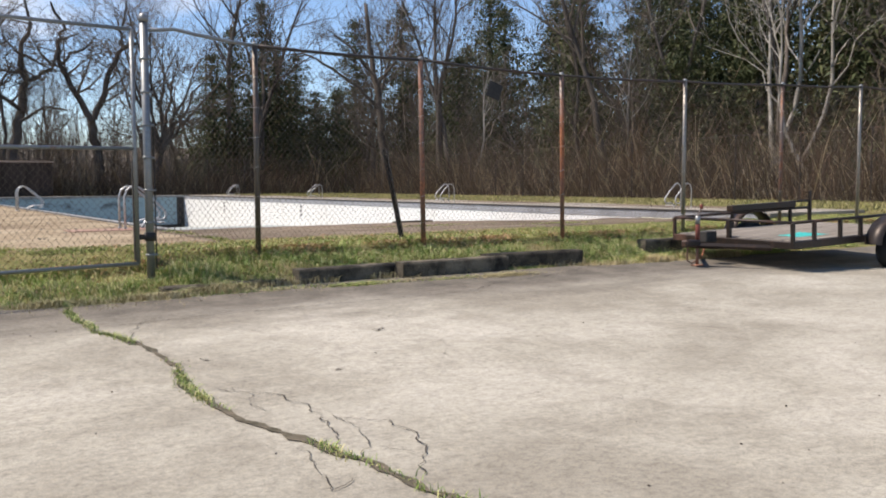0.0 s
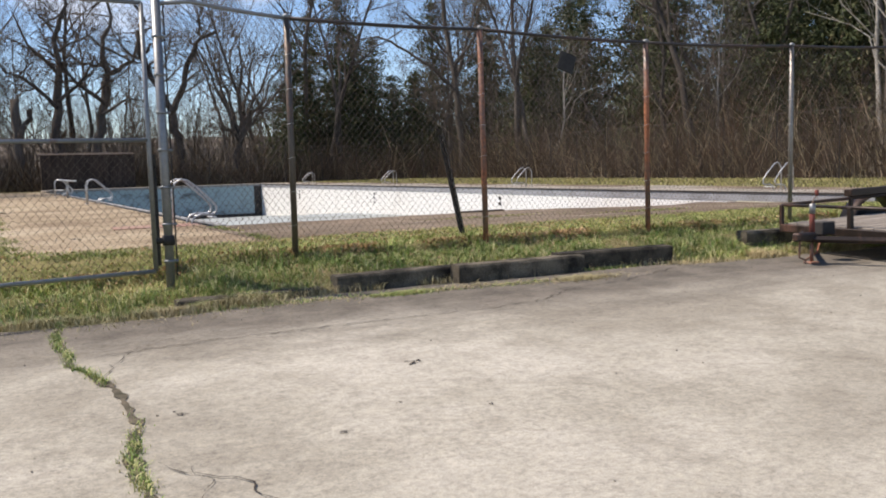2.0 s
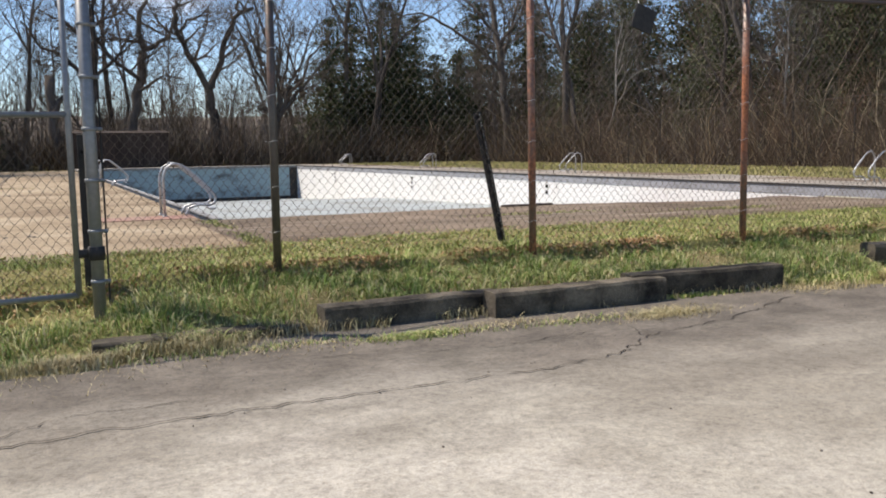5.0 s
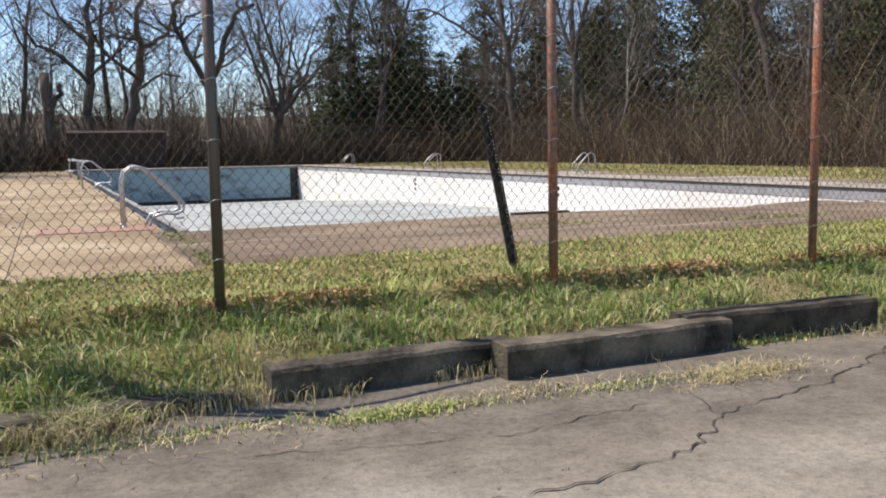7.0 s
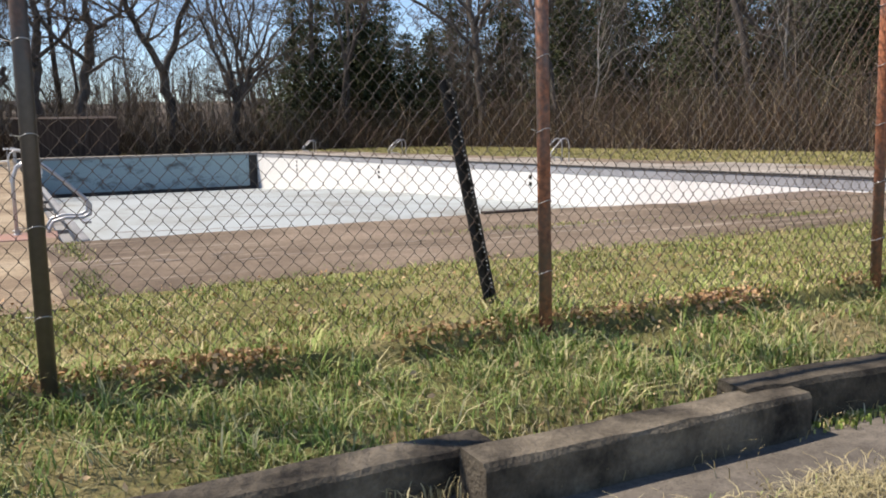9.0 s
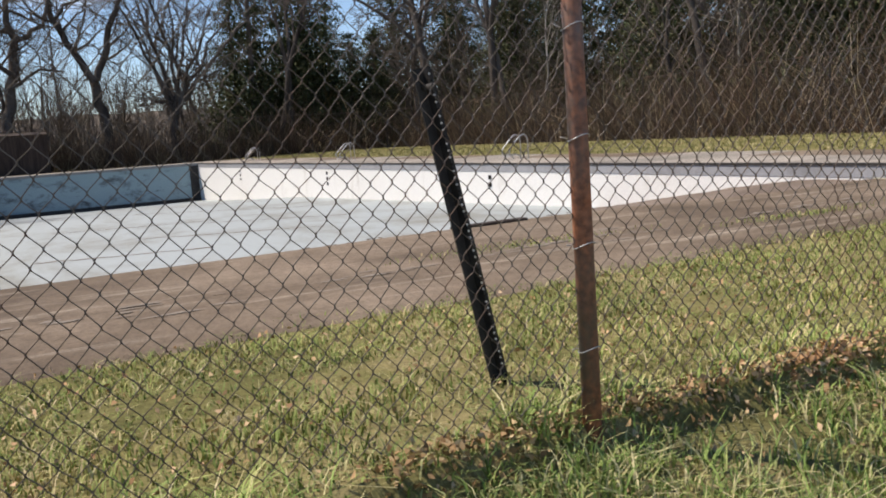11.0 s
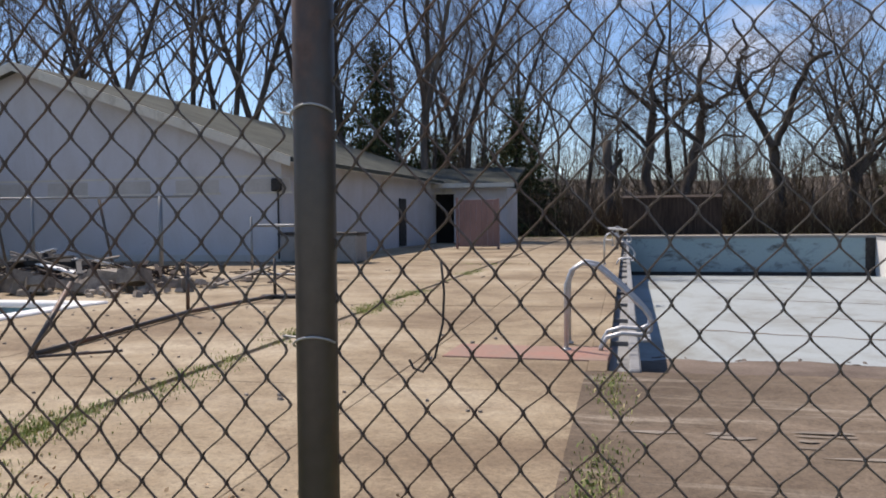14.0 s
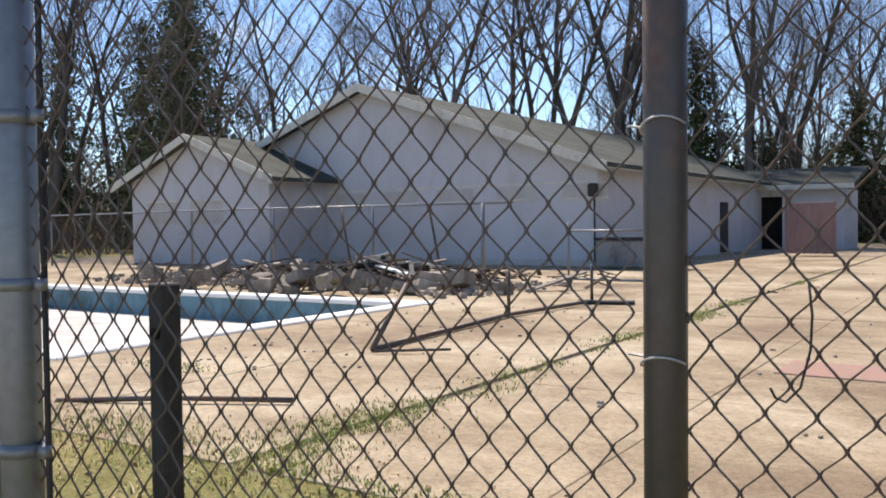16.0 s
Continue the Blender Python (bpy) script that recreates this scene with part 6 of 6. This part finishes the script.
# ---- rubble heap ----
def build_rubble():
    rnd = random.Random(21)
    for i in range(46):
        x, y = rnd.uniform(-15.5, -3.8), rnd.uniform(22.1, 25.4)
        if i < 14:
            x = rnd.gauss(-6.2, 1.3)
            y = rnd.uniform(22.0, 23.8)
        s = rnd.uniform(0.16, 0.5)
        ob = thing("concrete_chunk", "broken slab of pale concrete in the rubble", "rubble", "rubble by the small pool")
        m = M()
        n = rnd.randint(5, 7)
        ang = sorted(rnd.uniform(0, 2 * math.pi) for _ in range(n))
        rad = [rnd.uniform(0.6, 1.1) * s for _ in ang]
        h = rnd.uniform(0.06, 0.16)
        lo = [(r * math.cos(a), r * math.sin(a), -h) for a, r in zip(ang, rad)]
        hi = [(r * 0.93 * math.cos(a), r * 0.93 * math.sin(a), h) for a, r in zip(ang, rad)]
        m.v += lo + hi
        m.f.append(tuple(range(n - 1, -1, -1)))
        m.f.append(tuple(range(n, 2 * n)))
        for k in range(n):
            l = (k + 1) % n
            m.f.append((k, l, n + l, n + k))
        part("slab_piece", m, RUBBLE, ob)
        ob.matrix_basis = pose(x, y, DECK + 0.1 + (0.18 if i % 3 == 0 else 0.02), rnd.uniform(-22, 22), rnd.uniform(-22, 22), rnd.uniform(0, 360))
    for i in range(26):
        x, y = rnd.gauss(-8.6, 1.9), rnd.uniform(24.2, 26.6)
        L = rnd.uniform(0.7, 2.2)
        ob = thing("scrap_board", "splintered grey board in the debris heap", "board", "scrap boards in the heap")
        part("plank", M().bevel_box((0, 0, 0), (L, rnd.uniform(0.08, 0.25), 0.035), 0.006), WOOD if i % 3 else (POOL_WHITE if i % 2 else BLACK_STEEL), ob)
        ob.matrix_basis = pose(x, y, DECK + 0.16 + rnd.uniform(0, 0.3), rnd.uniform(-12, 12), rnd.uniform(-20, 20), rnd.uniform(-60, 60))
    ob = thing("rubbish_heap", "dark heap of torn liner and scrap", "debris")
    for i in range(10):
        m = M().bevel_box((-8.3 + rnd.gauss(0, 0.6), 26.3 + rnd.gauss(0, 0.25), DECK + 0.25 + rnd.uniform(0, 0.2)), (rnd.uniform(0.4, 0.9), 0.5, 0.35), 0.1, Matrix.Rotation(rnd.uniform(0, 3), 3, "Z"))
        part("liner", m, BLACK_STEEL, ob)
    m = M()
    for i in range(900):
        x, y = rnd.uniform(-15.5, -3.2), rnd.uniform(22.5, 26.4)
        if rnd.random() > 0.75 + wob(x, y, 0.6, 5):
            continue
        s = rnd.uniform(0.03, 0.13)
        m.box((x, y, DECK + s * 0.35 + rnd.uniform(0, 0.06)), (s * 1.6, s, s * 0.8), Matrix.Rotation(rnd.uniform(0, 3), 3, "Z") @ Matrix.Rotation(rnd.uniform(-0.5, 0.5), 3, "X"), 0.75)
    solid("rubble_bits", m, RUBBLE, "loose broken bits of concrete in the rubble", "debris", "stuff")
    m = M()
    for i in range(380):
        x, y = rnd.gauss(-8.5, 2.6), rnd.uniform(24.0, 27.0)
        s = rnd.uniform(0.05, 0.2)
        m.box((x, y, DECK + 0.1 + rnd.uniform(0, 0.25)), (s * 3.0, s * 0.5, 0.02), Matrix.Rotation(rnd.uniform(0, 3), 3, "Z") @ Matrix.Rotation(rnd.uniform(-0.5, 0.5), 3, "Y"))
    solid("splinters", m, SHED_WOOD, "dark splinters and scraps on the debris heap", "debris", "stuff")
    # small crumbs scattered on the deck
    m = M()
    for i in range(170):
        x, y = rnd.uniform(-4, 4), 15.5 + 16 * rnd.random() ** 1.6
        if i % 3 == 0:
            x, y = rnd.gauss(-1.7, 0.7), rnd.uniform(15, 22)
        s = rnd.uniform(0.01, 0.032)
        m.box((x, y, DECK + s * 0.3), (s * 1.6, s, s * 0.6), Matrix.Rotation(rnd.uniform(0, 3), 3, "Z"), 0.7)
    solid("deck_crumbs", m, RUBBLE, "small crumbs of concrete and leaves on the deck", "debris", "stuff")


build_rubble()


# ---- dead leaves along the fence foot ----
def build_leaves():
    rng = np.random.default_rng(77)
    V, F = [], []
    for i in range(16000):
        x = rng.uniform(2.0, 18) if i % 3 else rng.uniform(-3, 10)
        y = 11.5 + rng.normal(0.02, 0.05) if i % 6 else rng.uniform(10.6, 13.9)
        if i % 6 and wob(x, 0, 1.3, 91) + rng.uniform(-0.5, 0.4) < -0.02:
            continue
        z = gz(x, y) + rng.uniform(0.01, 0.06)
        s = rng.uniform(0.008, 0.024) if i % 6 else rng.uniform(0.008, 0.022)
        a = rng.normal(0, 1, 3)
        a = a / np.linalg.norm(a) * s
        b = np.cross(a, rng.normal(0, 1, 3))
        b = b / np.linalg.norm(b) * s * 0.65
        c = np.array([x, y, z])
        lift = np.cross(a, b)
        lift = lift / np.linalg.norm(lift) * s * 0.35
        o = len(V)
        V += [c - a, c + b * 0.9 - a * 0.2 + lift, c + a, c - b * 0.9 - a * 0.2 + lift]
        F += [(o, o + 1, o + 2, o + 3)]
    tagged(new("dead_leaves", fast_mesh("dead_leaves", np.array(V), np.array(F), LEAF)), "curled brown dead leaves caught along the fence", "leaves", "", "stuff")
    bl = [(7.9 + rng.normal(0, 0.25), 10.32 + rng.normal(0, 0.05)) for _ in range(500)]
    blades("moss", LAWN, bl, 17, "yellow-green moss by the wheel stops", 0.006, 0.02, 0.008, 1.0)


build_leaves()


# ---- utility trailer ----
def build_trailer():
    t = thing("utility_trailer", "old rusty flatbed utility trailer with rails and a wooden bed", "trailer")
    ax = Vector((0.9976, -0.069, 0))
    sd = Vector((0.069, 0.9976, 0))
    N = Vector((10.72, 8.18, 0))
    L, W = 3.1, 2.27
    z0, bed, rail = 0.36, 0.455, 0.72
    tilt = 0.035

    def P(u, v, z):
        q = N + ax * u + sd * v
        return (q.x, q.y, z + tilt * u)

    rot = Matrix.Rotation(math.atan2(ax.y, ax.x), 3, "Z") @ Matrix.Rotation(-tilt, 3, "Y")
    for v, spots in ((0.0, (0.0, 0.42, 0.95, 1.38, 2.5, L)), (W, (0.0, 1.25, 2.62, L))):
        part("side_beam", M().bevel_box(P(L / 2, v, z0 + 0.05), (L, 0.06, 0.1), 0.008, rot), TRAILER_STEEL, t)
        part("top_rail", M().tube([P(0, v, rail), P(L, v, rail)], 0.022, 8), TRAILER_STEEL, t, "", True)
        for u in spots:
            part("upright", M().bevel_box(P(u, v, (z0 + rail) / 2), (0.05, 0.05, rail - z0), 0.006, rot), TRAILER_STEEL, t)
    part("front_rail", M().tube([P(0, 0, rail), P(0, W, rail)], 0.022, 8), TRAILER_STEEL, t, "", True)
    part("upright", M().bevel_box(P(0, W / 2, (z0 + rail) / 2), (0.05, 0.07, rail - z0), 0.006, rot), TRAILER_STEEL, t)
    part("front_beam", M().bevel_box(P(0, W / 2, z0 + 0.05), (0.06, W, 0.1), 0.008, rot), TRAILER_STEEL, t)
    for i in range(11):
        part("plank", M().bevel_box(P(L / 2, 0.12 + i * (W - 0.24) / 10, bed), (L - 0.1, 0.19, 0.035), 0.006, rot), WOOD, t, "grey weathered bed plank")
    part("ramp", M().bevel_box(P(1.95, W + 0.02, rail + 0.075), (1.5, 0.14, 0.1), 0.01, rot), TRAILER_STEEL, t, "dark folded ramp on the rail")
    part("ramp_post", M().bevel_box(P(L, W, rail + 0.03), (0.05, 0.05, 0.5), 0.006, rot), TRAILER_STEEL, t)
    part("rear_bar", M().tube([P(2.6, W, rail + 0.12), P(L, W, rail + 0.12)], 0.02, 8), TRAILER_STEEL, t, "", True)
    for v in (-0.2, W + 0.2):
        wheel = part("wheel", M().tube([P(1.85, v - 0.09, 0.255), P(1.85, v + 0.09, 0.255)], 0.2, 20), GALV, t, "", True)
        m = M()
        n = 24
        prof = [(-0.1, 0.2), (-0.1, 0.27), (-0.06, 0.3), (0.06, 0.3), (0.1, 0.27), (0.1, 0.2)]
        for i in range(n):
            w = 2 * math.pi * i / n
            for dv, r in prof:
                m.v.append(P(1.85 + r * math.cos(w), v + dv, 0.255 + r * math.sin(w)))
        k = len(prof)
        for i in range(n):
            for j in range(k):
                a, b = i * k + j, i * k + (j + 1) % k
                c, d = ((i + 1) % n) * k + (j + 1) % k, ((i + 1) % n) * k + j
                m.f.append((a, b, c, d))
        part("tyre", m, RUBBER, wheel, "", True)
        m = M()
        n = 12
        for i in range(n + 1):
            w = math.pi * (0.02 + 0.96 * i / n)
            for dv in (-0.13, 0.13):
                for r in (0.40, 0.415):
                    m.v.append(P(1.85 - r * 1.15 * math.cos(w), v + dv, 0.31 + r * math.sin(w)))
        for i in range(n):
            o = i * 4
            for a, b in ((0, 1), (1, 3), (3, 2), (2, 0)):
                m.f.append((o + a, o + b, o + 4 + b, o + 4 + a))
        part("fender", m, TRAILER_STEEL, t, "rust-brown rounded fender", True)
    J = Vector((10.12, 9.3, 0))
    for v in (0.35, W - 0.35):
        q = Vector(P(0, v, z0))
        part("tongue", M().tube([(J.x - 0.1, J.y, z0 + 0.02), tuple(q)], 0.04, 4), TRAILER_STEEL, t)
    part("coupler", M().bevel_box((J.x - 0.15, J.y - 0.02, z0 + 0.05), (0.3, 0.12, 0.1), 0.02), TRAILER_STEEL, t)
    jack = part("jack", M().tube([(J.x, J.y, 0.36), (J.x, J.y, 0.8)], 0.032, 10), RED_PAINT, t, "dull red jack tube with a grey top", True)
    part("jack_sleeve", M().tube([(J.x, J.y, 0.68), (J.x, J.y, 0.8)], 0.036, 10), GALV, jack, "", True)
    part("jack_leg", M().tube([(J.x, J.y, 0.1), (J.x, J.y, 0.4)], 0.022, 8), RUSTY, jack, "", True)
    part("jack_foot", M().bevel_box((J.x, J.y, 0.09), (0.14, 0.14, 0.03), 0.01), RUSTY, jack)
    part("crank", M().tube([(J.x, J.y, 0.8), (J.x + 0.02, J.y, 0.85), (J.x + 0.07, J.y, 0.9)], 0.01, 6), RUSTY, jack)
    part("crank_knob", M().tube([(J.x + 0.07, J.y, 0.89), (J.x + 0.07, J.y, 0.96)], [0.02, 0.024], 8), RED_PAINT, jack, "", True)
    part("tool_box", M().bevel_box((J.x + 0.38, J.y + 0.15, z0 + 0.12), (0.22, 0.16, 0.16), 0.01), BLACK_STEEL, t)
    part("chain", M().tube([(J.x - 0.2, J.y, z0), (J.x - 0.16, J.y + 0.04, 0.16), (J.x - 0.05, J.y + 0.05, 0.12), (J.x + 0.15, J.y + 0.05, 0.2), (J.x + 0.25, J.y + 0.08, z0)], 0.012, 6), RUSTY, t, "rusty safety chain")
    tp = thing("tarp", "crumpled teal plastic sheet on the trailer bed", "tarp")
    m = M()
    n = 10
    for i in range(n + 1):
        for j in range(n + 1):
            u, v = 0.55 + 0.6 * i / n, 0.35 + 0.4 * j / n
            x, y, _ = P(u, v, 0)
            m.v.append((x, y, bed + tilt * u + 0.02 + 0.05 * (0.6 + wob(u * 5, v * 5, 1.3, 6)) * math.sin(math.pi * i / n) * math.sin(math.pi * j / n)))
    for i in range(n):
        for j in range(n):
            o = i * (n + 1) + j
            m.f.append((o, o + n + 1, o + n + 2, o + 1))
    part("sheet", m, TEAL, tp, "", True)


build_trailer()

# dark leaf and twig bits on the lot
for k, (x, y, size) in enumerate(((3.96, 7.26, 0.065), (2.38, 6.84, 0.045), (3.06, 6.12, 0.045), (3.96, 6.19, 0.03), (3.52, 6.46, 0.03))):
    ob = thing("leaf_clump", "small dark clump of wet leaves on concrete", "leaves", "clumps on the lot")
    rnd = random.Random(40 + k)
    m = M()
    for i in range(9 if k == 0 else 6):
        a = rnd.uniform(0, math.pi)
        cx, cy, ln, wd = x + rnd.gauss(0, size * 0.4), y + rnd.gauss(0, size * 0.3), size * rnd.uniform(0.3, 0.7), size * rnd.uniform(0.05, 0.13)
        lift = rnd.uniform(0.002, 0.012 if k == 0 else 0.004)
        m.poly(*[(cx + ln * u * math.cos(a) - wd * v * math.sin(a), cy + ln * u * math.sin(a) + wd * v * math.cos(a), gz(cx, cy) + 0.005 + lift * (1 - abs(u))) for u, v in ((-1, 0), (-0.4, -1), (0.3, -0.8), (1, 0.1), (0.4, 1), (-0.3, 0.8))])
    part("leaves", m, CRACK, ob)


# pebbles and bits on the lot
def build_bits():
    rnd = random.Random(61)
    for name, mat, n, lab in (("pebbles", RUBBLE, 260, "small pale pebbles scattered on the lot"), ("dark_bits", CRACK, 50, "dark crumbs and bits of leaf on the lot")):
        m = M()
        for i in range(n):
            x, y = rnd.uniform(-2, 13), rnd.uniform(2.5, 9.9) if i % 2 else 9.9 - abs(rnd.gauss(0, 0.7))
            s = rnd.uniform(0.003, 0.009)
            m.box((x, y, gz(x, y) + s * 0.3 + 0.003), (s * 1.7, s, s * 0.7), Matrix.Rotation(rnd.uniform(0, 3), 3, "Z"), 0.65)
        solid(name, m, mat, lab, "debris", "stuff")


build_bits()
